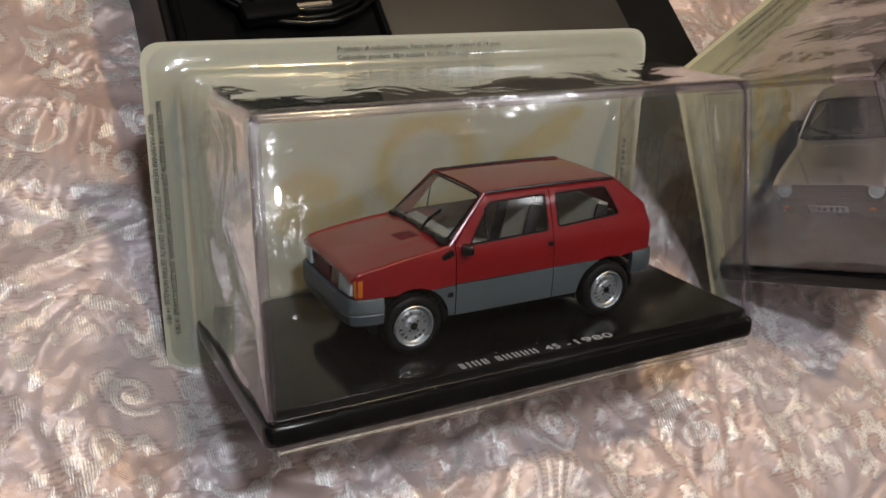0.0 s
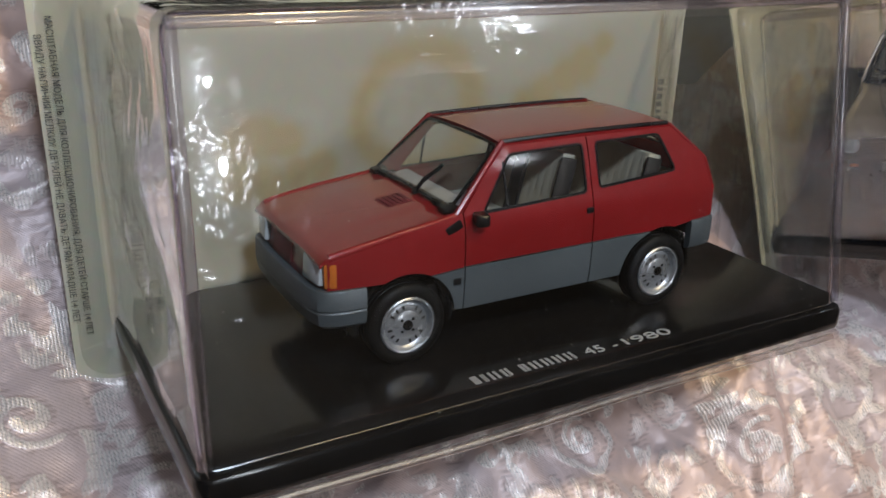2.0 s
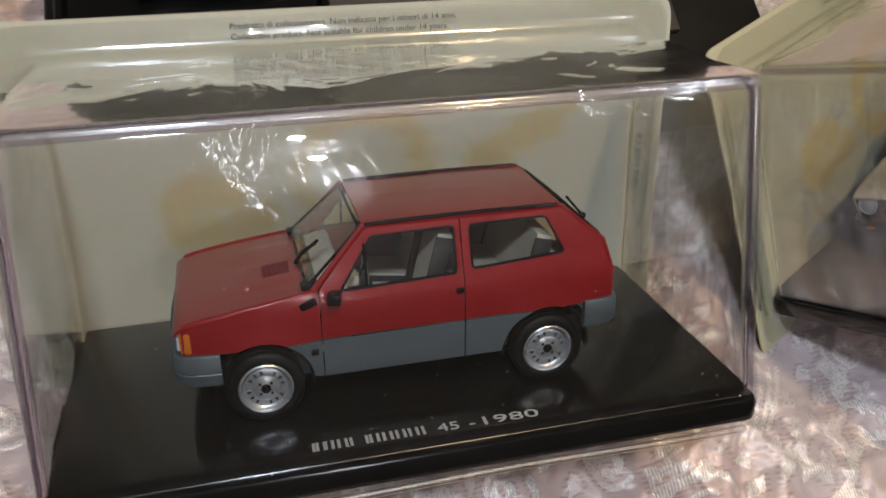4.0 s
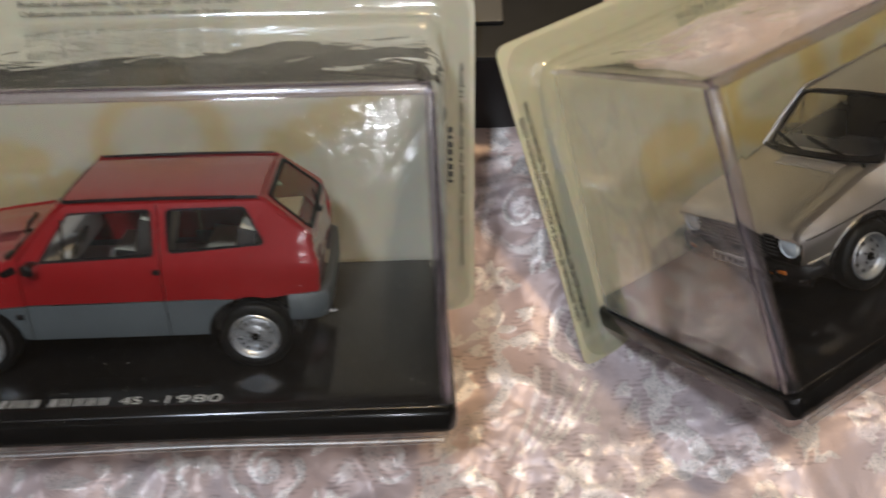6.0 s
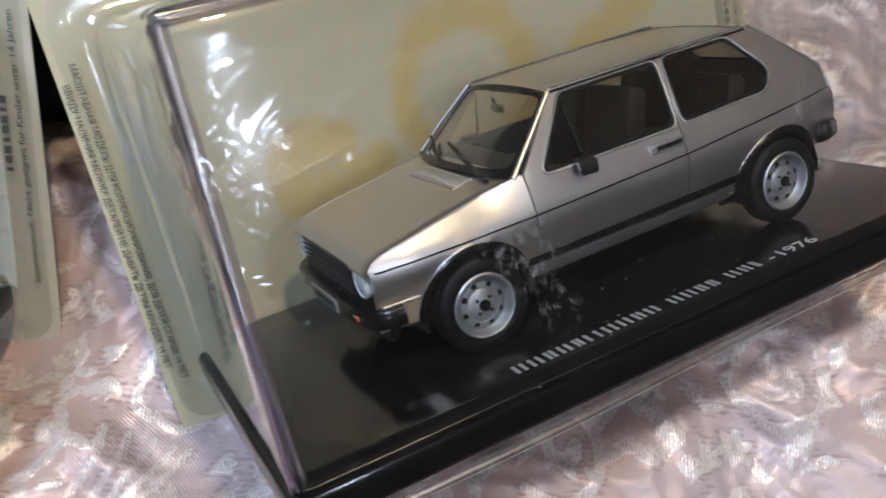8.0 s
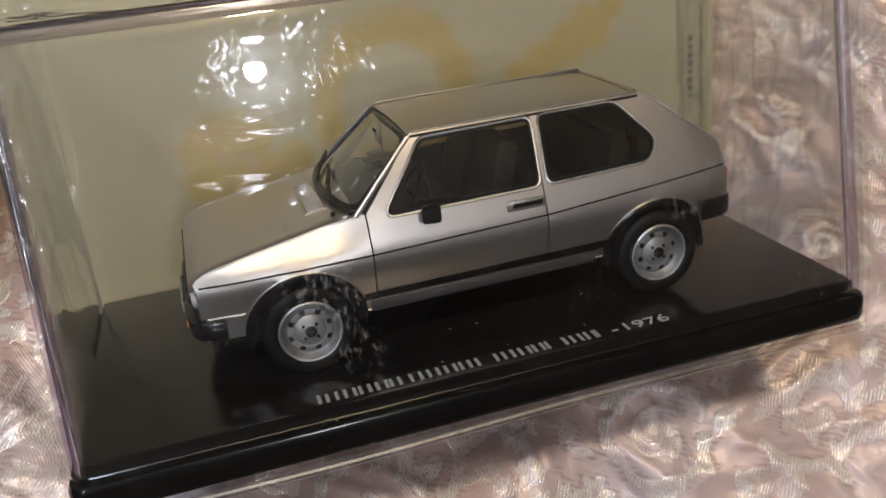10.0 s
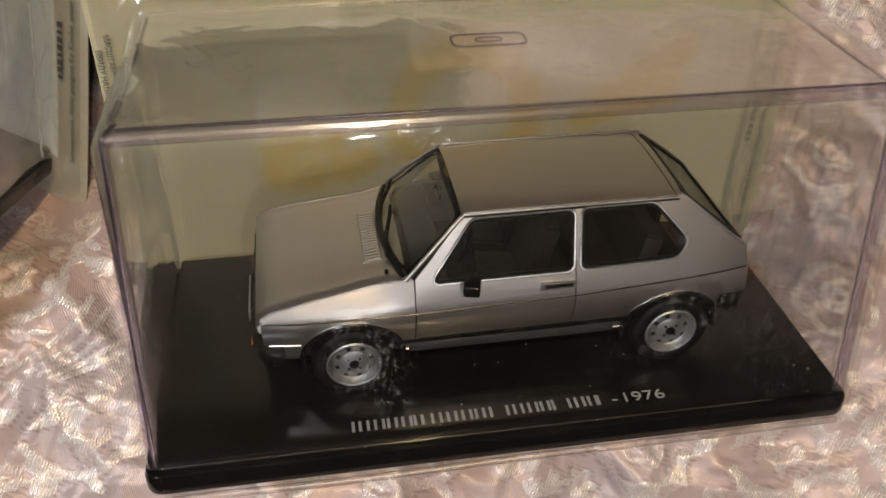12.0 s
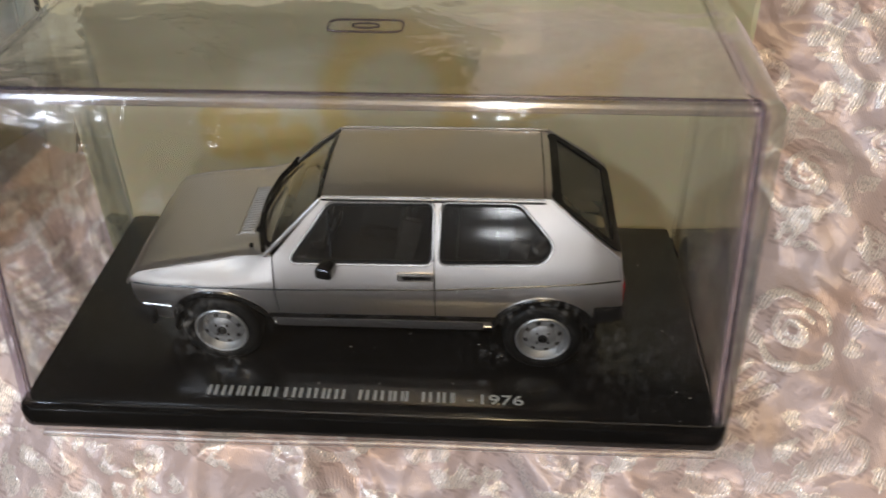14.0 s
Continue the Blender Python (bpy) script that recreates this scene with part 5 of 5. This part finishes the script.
def silver_hatchback(where):
    car = thing("model_car", where, "silver-bronze angular hatchback model with black wheel arch flares", "model car", "model cars")
    wide = smooth_table([(10, 27.4), (15, 29.4), (20, 31.0), (29.5, 33.4), (31, 33.0), (33, 32.5), (38, 31.0), (41, 29.8), (48, 27.1), (56, 23.6), (59, 22.0)])
    nose = table([(-80, 0.90), (-74, 0.945), (-66, 0.98), (-50, 1.0), (52, 1.0), (66, 0.985), (76, 0.945)])
    # above the crease the front wings lean in to the bonnet
    half = lambda x, z: wide(z) * nose(x) - 0.40 * max(0.0, z - 30.6) * ease(-x, 27, 44)
    f = lambda x, z, s: Vector((x, s * half(x, z), z))
    bonnet_z = table([(-77, 30.2), (-75.6, 31.4), (-74, 32.5), (-71, 33.6), (-60, 35.6), (-31, 40.2), (-25, 41.0)])
    r, fx, rx, hz = 16.2, -49.2, 52.4, 12.6
    up = lambda z: math.degrees(math.asin(min(1, max(-1, (z - hz) / r))))
    fender = [(-75.4, 13.6)] + arc(fx, hz, r, 180 - up(13.6), up(17.0), 18) + [(-30.2, 17.0), (-30.2, bonnet_z(-30.2))] + [(x, bonnet_z(x)) for x in steps(-33, -70.0, 7)] + [(-72.5, bonnet_z(-72.5)), (-74.2, bonnet_z(-74.2)), (-75.6, bonnet_z(-75.6))]
    dwin = rounded([(-24.0, 39.6), (17.6, 39.8), (18.2, 55.8), (-12.0, 55.5)], 1.6)
    qwin = rounded([(21.2, 39.9), (51.0, 40.6), (53.8, 45.0), (43.8, 55.9), (21.8, 55.9)], [1.6, 3.0, 3.0, 2.0, 1.6])
    quarter = [(19.2, 17.0)] + arc(rx, hz, r, 180 - up(17.0), up(20.5), 16) + [(74.0, 21.0), (75.6, 26.0), (75.2, 35.0), (74.2, 41.0), (53.0, 58.0), (19.2, 58.0)]
    door = [(-29.8, 17.0), (18.8, 17.0), (18.8, 58.0), (-14.0, 58.0), (-29.8, 40.4)]
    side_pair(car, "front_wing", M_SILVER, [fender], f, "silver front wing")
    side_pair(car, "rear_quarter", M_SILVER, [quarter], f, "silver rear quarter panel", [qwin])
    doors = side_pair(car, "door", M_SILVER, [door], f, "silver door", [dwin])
    for s in (-1, 1):
        for win in (dwin, qwin):
            bm = bmesh.new()
            tube(bm, [f(x, z, s) + Vector((0, s * 0.12, 0)) for x, z in grown(win, 0.9)], 0.45, 6, True)
            part("window_trim", bm, M_BRIGHT, car, "thin bright window trim")
        bm = bmesh.new()
        tube(bm, [f(x, bonnet_z(x), s) + Vector((0, -s * 0.35, -0.1)) for x in steps(-75.0, -30.4, 16)], 0.55, 8)
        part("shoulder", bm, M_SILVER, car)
        bm = bmesh.new()
        tube(bm, [f(x, z, s) + Vector((-0.2, -s * 0.3, 0)) for x, z in ((53.2, 57.8), (60, 52.4), (67, 46.8), (74.0, 41.0), (75.0, 35.0), (75.4, 26.0))], 0.6, 8)
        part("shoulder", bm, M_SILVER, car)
    side_pair(car, "window_rubber", M_TYRE, [grown(dwin, 0.5)], f, "", [grown(dwin, -0.2)], 0.5, 0.12, doors)
    side_pair(car, "window_rubber", M_TYRE, [grown(qwin, 0.5)], f, "", [grown(qwin, -0.2)], 0.5, 0.12)
    side_pair(car, "window", M_TINT, [dwin], f, "", (), 0.3, -0.3, doors)
    side_pair(car, "window", M_TINT, [qwin], f, "", (), 0.3, -0.3)
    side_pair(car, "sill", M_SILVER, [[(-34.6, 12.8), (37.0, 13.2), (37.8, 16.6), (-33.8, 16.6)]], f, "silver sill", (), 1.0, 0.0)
    side_pair(car, "sill_stripe", M_TRIM, [[(-33.6, 16.7), (37.6, 17.0), (38.2, 19.3), (-33.4, 18.8)]], f, "black sill stripe", (), 0.5, 0.3)
    crease = table([(-75, 30.2), (-29, 30.2), (20, 31.2), (75, 34.6)])
    for s, ob in zip((-1, 1), doors):
        bm = bmesh.new()
        tube(bm, [f(x, crease(x), s) + Vector((0, s * 0.02, 0)) for x in steps(-74.5, 74.5, 40)], 0.27, 6)
        part("crease_line", bm, M_TRIM, car, "dark side crease line")
        for cx, lo in ((fx, 6), (rx, 14)):
            bm = bmesh.new()
            rings = []
            for a in steps(-4, 184 - lo, 26):
                c, q = math.cos(radians(a)), math.sin(radians(a))
                ring = []
                for rr, o in ((r - 2.2, -2.6), (r - 2.2, 0.1), (r - 1.2, 0.6), (r - 0.2, 0.45), (r + 0.2, 0.0), (r, -1.0)):
                    p = f(cx + rr * c, hz + rr * q, s)
                    ring.append(p + Vector((0, s * o, 0)))
                rings.append(ring)
            loft(bm, rings, True, True)
            part("arch_flare", bm, M_TRIM, car, "black wheel arch flare")
            bm = bmesh.new()
            tube(bm, [f(cx + (r + 0.5) * math.cos(radians(a)), hz + (r + 0.5) * math.sin(radians(a)), s) for a in steps(18, 166 - lo, 24)], 0.2, 6)
            part("arch_lip", bm, M_SILVER, car)
        bm = bmesh.new()
        tube(bm, [f(-12.0, 41.0, s), f(-12.6, 53.6, s)], 0.4, 6)
        part("quarterlight_bar", bm, M_TRIM, ob)
        bm = bmesh.new()
        tube(bm, [f(x, 20.6, s) + Vector((0, s * 0.1, 0)) for x in steps(-74.0, -64.6, 5)], 0.4, 6)
        part("wing_strip", bm, M_BRIGHT, car, "thin bright strip on the wing")
        # specular line on the sill's lower edge, put in as a brighter silver rod
        bm = bmesh.new()
        tube(bm, [f(x, 13.3 + 0.006 * (x + 33), s) + Vector((0, s * 0.05, 0)) for x in steps(-33.0, 36.4, 12)], 0.33, 6)
        part("sill_highlight", bm, M_BRIGHT, car, "lower sill edge, its highlight put in as brighter silver")
        bm = bmesh.new()
        block(bm, tuple(f(13.3, 35.3, s) + Vector((0, s * 0.3, 0))), (11.4, 1.3, 3.0), 0.6)
        handle = part("door_handle", bm, M_BRIGHT, ob, "chrome and black door handle")
        bm = bmesh.new()
        block(bm, tuple(f(13.6, 35.3, s) + Vector((0, s * 0.75, 0.1))), (8.6, 0.8, 1.3), 0.3)
        part("handle_grip", bm, M_TRIM, handle, "black grip")
        mirror(car, -13.4, s * 30.4, 38.2, s, (5.0, 5.6, 3.8))
        bm = bmesh.new()
        tube(bm, [f(x, 57.0, s) + Vector((0, s * 0.2, 0)) for x in steps(-14.5, 51.5, 12)], 0.35, 8)
        part("gutter", bm, M_TRIM, car, "black roof gutter")
        bm = bmesh.new()
        tube(bm, [f(x, 57.9, s) + Vector((0, s * 0.1, 0)) for x in steps(-14.0, 51.5, 12)], 0.28, 8)
        part("gutter", bm, M_BRIGHT, car)
        bm = bmesh.new()
        tube(bm, [(-32.6, s * 29.4, 40.2), (-24.0, s * 26.6, 48.6), (-15.0, s * 22.9, 56.9)], 0.7, 10)
        part("pillar", bm, M_SILVER, car)
        bm = bmesh.new()
        block(bm, (75.2, s * 26.8, 29.6), (1.6, 8.0, 7.4), 0.5)
        part("tail_light", bm, M_TAIL, car, "red tail light")
        bm = bmesh.new()
        lathe(bm, [(4.1, 1.2), (4.1, -0.2), (3.7, -0.5), (3.5, 0.0), (2.2, -0.55), (0, -0.85)], 24)
        bmesh.ops.transform(bm, matrix=pose(-76.4, s * 24.6, 27.0, 0, 0, -90), verts=bm.verts)
        part("headlight", bm, M_LAMP, car, "round clear headlight")
        bm = bmesh.new()
        block(bm, (-79.0, s * 22.5, 18.3), (1.2, 4.2, 1.5), 0.4)
        part("indicator", bm, M_ORANGE, car, "amber bumper indicator")
    bm = bmesh.new()

    def hood(x, v):
        z = bonnet_z(x)
        w = half(x, z)
        return Vector((x, v * w, z - 0.2 + 1.25 * (1 - abs(v) ** 2.6) ** 0.65 + 0.28 * ease(abs(v), 0.80, 0.86) * (1 - ease(abs(v), 0.95, 1.0))))

    surface(bm, [-77.0, -76.4, -75.8, -75.0, -74.0, -72.8, -71.4] + steps(-70.0, -32.0, 16), EDGE_STEPS[:4] + [-0.90, -0.86, -0.83, -0.80] + EDGE_STEPS[6:19] + [0.80, 0.83, 0.86, 0.90] + EDGE_STEPS[21:], hood, (0, 0, -1.0))
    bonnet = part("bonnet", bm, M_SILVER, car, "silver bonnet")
    bm = bmesh.new()
    for k in range(19):
        y = 11.5 - 1.5 * k
        block(bm, (-41.0, y, hood(-41.0, y / 28).z + 0.25), (4.4, 0.6, 0.5), 0.1, (0, -9, 0))
    for x in (-43.7, -38.4):
        tube(bm, [(x, y, hood(x, y / 28).z + 0.15) for y in steps(12.6, -16.6, 10)], 0.35, 6)
    part("bonnet_vent", bm, M_SILVER, bonnet, "slotted silver bonnet vent")
    # slot shade between the bars, put in as a duller sheet on the bonnet
    bm = bmesh.new()
    surface(bm, (-43.2, -38.8), [y / 28 for y in steps(12, -16, 12)], lambda x, v: hood(x, v) + Vector((0, 0, 0.12)), (0, 0, -0.3))
    part("vent_shade", bm, M_RIM_DULL, bonnet, "duller sheet under the vent bars, darkened for shade in the slots")
    bm = bmesh.new()
    block(bm, (-37.6, -24.0, 40.4), (1.2, 1.2, 1.2), 0.3)
    part("washer_jet", bm, M_TRIM, bonnet)
    bm = bmesh.new()
    panel(bm, rounded([(-29.4, 20.4), (29.4, 20.4), (29.4, 30.2), (-29.4, 30.2)], 0.6), [], lambda y, z: Vector((-77.0 + 0.0022 * y * y + (z - 20) * 0.06, y, z)), (1.4, 0, 0), 4.0)
    front = part("grille", bm, M_TYRE, car, "black front grille")
    bm = bmesh.new()
    for k in range(6):
        block(bm, (-77.2, 0, 23.0 + 1.5 * k), (0.6, 39.0, 0.45), 0.1)
    part("grille_bar", bm, M_DARK, front)
    bm = bmesh.new()
    sweep(bm, [(-69.8, -33.0), (-73.2, -32.6), (-75.8, -31.2), (-77.8, -28.5), (-78.8, -20), (-79.2, 0), (-78.8, 20), (-77.8, 28.5), (-75.8, 31.2), (-73.2, 32.6), (-69.8, 33.0)][::-1], [(-2.0, 15.8), (0.2, 16.0), (0.9, 17.0), (0.9, 19.6), (0.2, 20.6), (-2.0, 20.6)])
    part("front_bumper", bm, M_TRIM, car, "black front bumper")
    bm = bmesh.new()
    block(bm, (-80.2, 0, 18.2), (0.6, 21, 3.6), 0.15)
    plate = part("number_plate", bm, M_PLATE, car, "white number plate")
    bm = bmesh.new()
    for k in range(6):
        block(bm, (-80.6, -8 + 3.2 * k, 18.2), (0.2, 1.8, 2.0), 0)
    part("plate_bars", bm, M_TRIM, plate)
    bm = bmesh.new()
    panel(bm, rounded([(-28.5, 11.0), (28.5, 11.0), (30.4, 15.8), (-30.4, 15.8)], 0.8), [], lambda y, z: Vector((-77.0 + 0.004 * y * y + (z - 10) * 0.25, y, z)), (1.4, 0, 0), 4.0)
    part("front_spoiler", bm, M_TRIM, car, "black front valance")
    bm = bmesh.new()
    sweep(bm, [(67.5, -32.9), (71, -32.6), (75.0, -31.2), (77.4, -28), (78.0, -15), (78.2, 0), (78.0, 15), (77.4, 28), (75.0, 31.2), (71, 32.6), (67.5, 32.9)], [(-2.0, 19.4), (0.2, 19.6), (0.9, 20.4), (0.9, 24.0), (0.2, 25.0), (-2.0, 25.0)])
    part("rear_bumper", bm, M_TRIM, car, "black rear bumper")
    bm = bmesh.new()

    def top(x, v):
        t = (x + 14.6) / 68
        edge = 57.2 + 0.7 * math.sin(math.pi * min(1, max(0, t)))
        return Vector((x, v * 22.9, edge - 0.5 + 1.3 * (1 - abs(v) ** 2.2) ** 0.7))

    surface(bm, steps(-14.8, 53.6, 16), EDGE_STEPS, top, (0, 0, -1.0))
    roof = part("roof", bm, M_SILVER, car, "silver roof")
    bm = bmesh.new()
    tube(bm, [top(51.4, v) + Vector((0, 0, -0.05)) for v in steps(-0.96, 0.96, 20)], 0.2, 6)
    part("roof_seam", bm, M_TRIM, roof, "dark seam before the tailgate")
    screen(car, "windscreen", [(-32.0, 26.6, 40.6), (-32.0, -27.6, 40.6), (-15.0, -22.0, 56.5), (-15.0, 21.4, 56.5)], M_SCREEN, 1.0, "screen_rubber", 1.2, 4.5, 4.5)
    bm = bmesh.new()
    tube(bm, [(-33.0 - 4.6 * (1 - u * u), 27.6 * u, 40.6 + 0.5 * (1 - u * u)) for u in steps(-1, 1, 20)], 0.8, 8)
    part("scuttle", bm, M_TRIM, car, "black scuttle panel")
    wiper(car, (-36.6, -17, 41.6), (-33.4, 2.0, 45.4))
    wiper(car, (-37.2, 4, 41.6), (-31.6, 20.0, 45.0))
    g = lambda v, t: Vector((np.interp(t, [0, 16, 41, 43], [76.0, 74.6, 54.8, 53.2]), v * lerp(1.0, 0.80, t / 43), np.interp(t, [0, 16, 41, 43], [25, 40.8, 56.4, 57.2])))
    hole = rounded([(-25.6, 18.0), (25.6, 18.0), (25.0, 40.4), (-25.0, 40.4)], 2.5)
    bm = bmesh.new()
    panel(bm, rounded([(-30.2, 0.2), (30.2, 0.2), (30.0, 16), (28.6, 42.6), (-28.6, 42.6), (-30.0, 16)], 0.5), [hole], g, (-1.0, 0, -0.4), 3.2)
    hatch = part("tailgate", bm, M_SILVER, car, "silver tailgate")
    bm = bmesh.new()
    panel(bm, grown(hole, 2.6), [grown(hole, -1.2)], lambda v, t: g(v, t) + Vector((0.3, 0, 0.35)), (-0.6, 0, -0.4), 3.2)
    part("window_rubber", bm, M_TYRE, hatch, "broad black rear window frame")
    bm = bmesh.new()
    panel(bm, hole, [], g, (-0.25, 0, -0.2), 5.0)
    part("rear_window", bm, M_TINT, hatch)
    bm = bmesh.new()
    block(bm, (0, 0, 15.5), (136, 50, 9), 1.5)
    block(bm, (1, 0, 14.6), (66, 60, 3.4), 0.8)
    block(bm, (3, 0, 21.5), (96, 60, 2.4), 0.4)
    part("chassis", bm, M_DARK, car, "black underbody")
    bm = bmesh.new()
    block(bm, (-24, 0, 35), (11, 58, 9), 2.0, (0, -12, 0), segments=3)
    block(bm, (-18, -13, 38.6), (5, 16, 3.2), 0.8)
    part("dashboard", bm, M_DARK, car, "black dashboard")
    bm = bmesh.new()
    tube(bm, [Vector((-13.6, -13, 40.0)) + Matrix.Rotation(radians(-62), 3, "Y") @ Vector((5.6 * math.cos(radians(a)), 5.6 * math.sin(radians(a)), 0)) for a in range(0, 360, 18)], 0.55, 6, True)
    tube(bm, [(-13.6, -13, 40.0), (-20, -13, 36.5)], 0.7, 6)
    tube(bm, [(-13.6, -18.4, 40.0), (-13.6, -7.6, 40.0)], 0.6, 6)
    part("steering_wheel", bm, M_TRIM, car, "black steering wheel")
    for s in (-1, 1):
        seat(car, 5, s * 13.0, 24, M_DARK, 19, 24, "black front seat")
    seat(car, 38, 0, 24, M_DARK, 50, 19, "black rear bench")
    bm = bmesh.new()
    tube(bm, [(-19.5, 0, 55.4), (-18.6, 0, 53.2)], 0.4, 6)
    block(bm, (-18.4, 0, 52.4), (1.0, 6.4, 2.4), 0.4)
    part("inside_mirror", bm, M_TRIM, car)
    for x in (fx, rx):
        for s in (-1, 1):
            arch_liner(car, x, hz, r - 1.2, s, 30.6, 21.0)
            wheel(car, x, s * 33.2, hz, 12.6, 8.5, s, 8, "silver steel rim with narrow slots")
    return car



# each car stands a little in front of the plinth's middle line and is slightly slimmer than drawn
red_hatchback(RED_PACK @ Matrix.Translation((0, -0.0020, 0)) @ Matrix.Diagonal((1, 0.935, 1, 1)))
silver_hatchback(SILVER_PACK @ Matrix.Translation((0, -0.0016, 0)) @ Matrix.Diagonal((1, 0.952, 1, 1)))


# ---------------------------------------------------------------- black box behind the packs
def black_box():
    box = thing("open_box", pose(0.035, 0.2215, 0, 0, 0, 0), "shallow black box with grey sheet and glossy black cable tray", "box")
    bm = bmesh.new()
    block(bm, (0, 0, 24), (284, 205, 66), 2.5, segments=3)
    part("body", bm, M_BOX, box, "matt black cardboard body")
    bm = bmesh.new()
    block(bm, (30, 6, 58.2), (142, 186, 3.0), 1.2)
    part("grey_sheet", bm, M_SLATE, box, "smooth dark grey sheet")
    bm = bmesh.new()
    outer = rounded([(-138, -98), (-40, -98), (-40, 98), (-138, 98)], 16, 8)
    loft(bm, [[Vector((x, y, z)) for x, y in grown(outer, g)] for z, g in ((56, 0), (60.5, 0), (61.5, -1.0), (61.0, -3.0), (58.0, -4.5), (57.6, -9))], True, True)
    part("tray", bm, M_CABLE, box, "glossy black tray")
    return box


black_box()


def cable_coil(x, y, z, r, turns, seed):
    bm = bmesh.new()
    pts = []
    for k in range(turns * 20 + 1):
        a = 2 * math.pi * k / 20
        rr = r * (1 + 0.08 * math.sin(a * 0.37 + seed)) - 0.7 * (k / 20)
        pts.append((rr * math.cos(a) * 1.25, rr * math.sin(a), 1.6 + 1.1 * (k / 20) + 0.5 * math.sin(a * 1.7)))
    tube(bm, pts, 1.5, 8)
    ob = link_mesh("cable", bm, M_CABLE, None, "", 60)
    ob.location = (x, y, z)
    return tagged(ob, "coiled black cable lying in the tray", "cable")


cable_coil(-0.045, 0.195, 0.0585, 34, 4, 3)
plug = thing("plug", pose(-0.062, 0.166, 0.0615, 0, 0, 8), "black plug with a metal tip lying in the tray", "plug")
bm = bmesh.new()
block(bm, (0, 0, 2.2), (26, 10, 7), 2.0, segments=3)
part("shell", bm, M_CABLE, plug)
bm = bmesh.new()
tube(bm, [(13, 0, 2.4), (30, 0, 2.4)], [2.4, 2.0], 10)
part("tip", bm, M_BRASS, plug, "brassy metal tip")
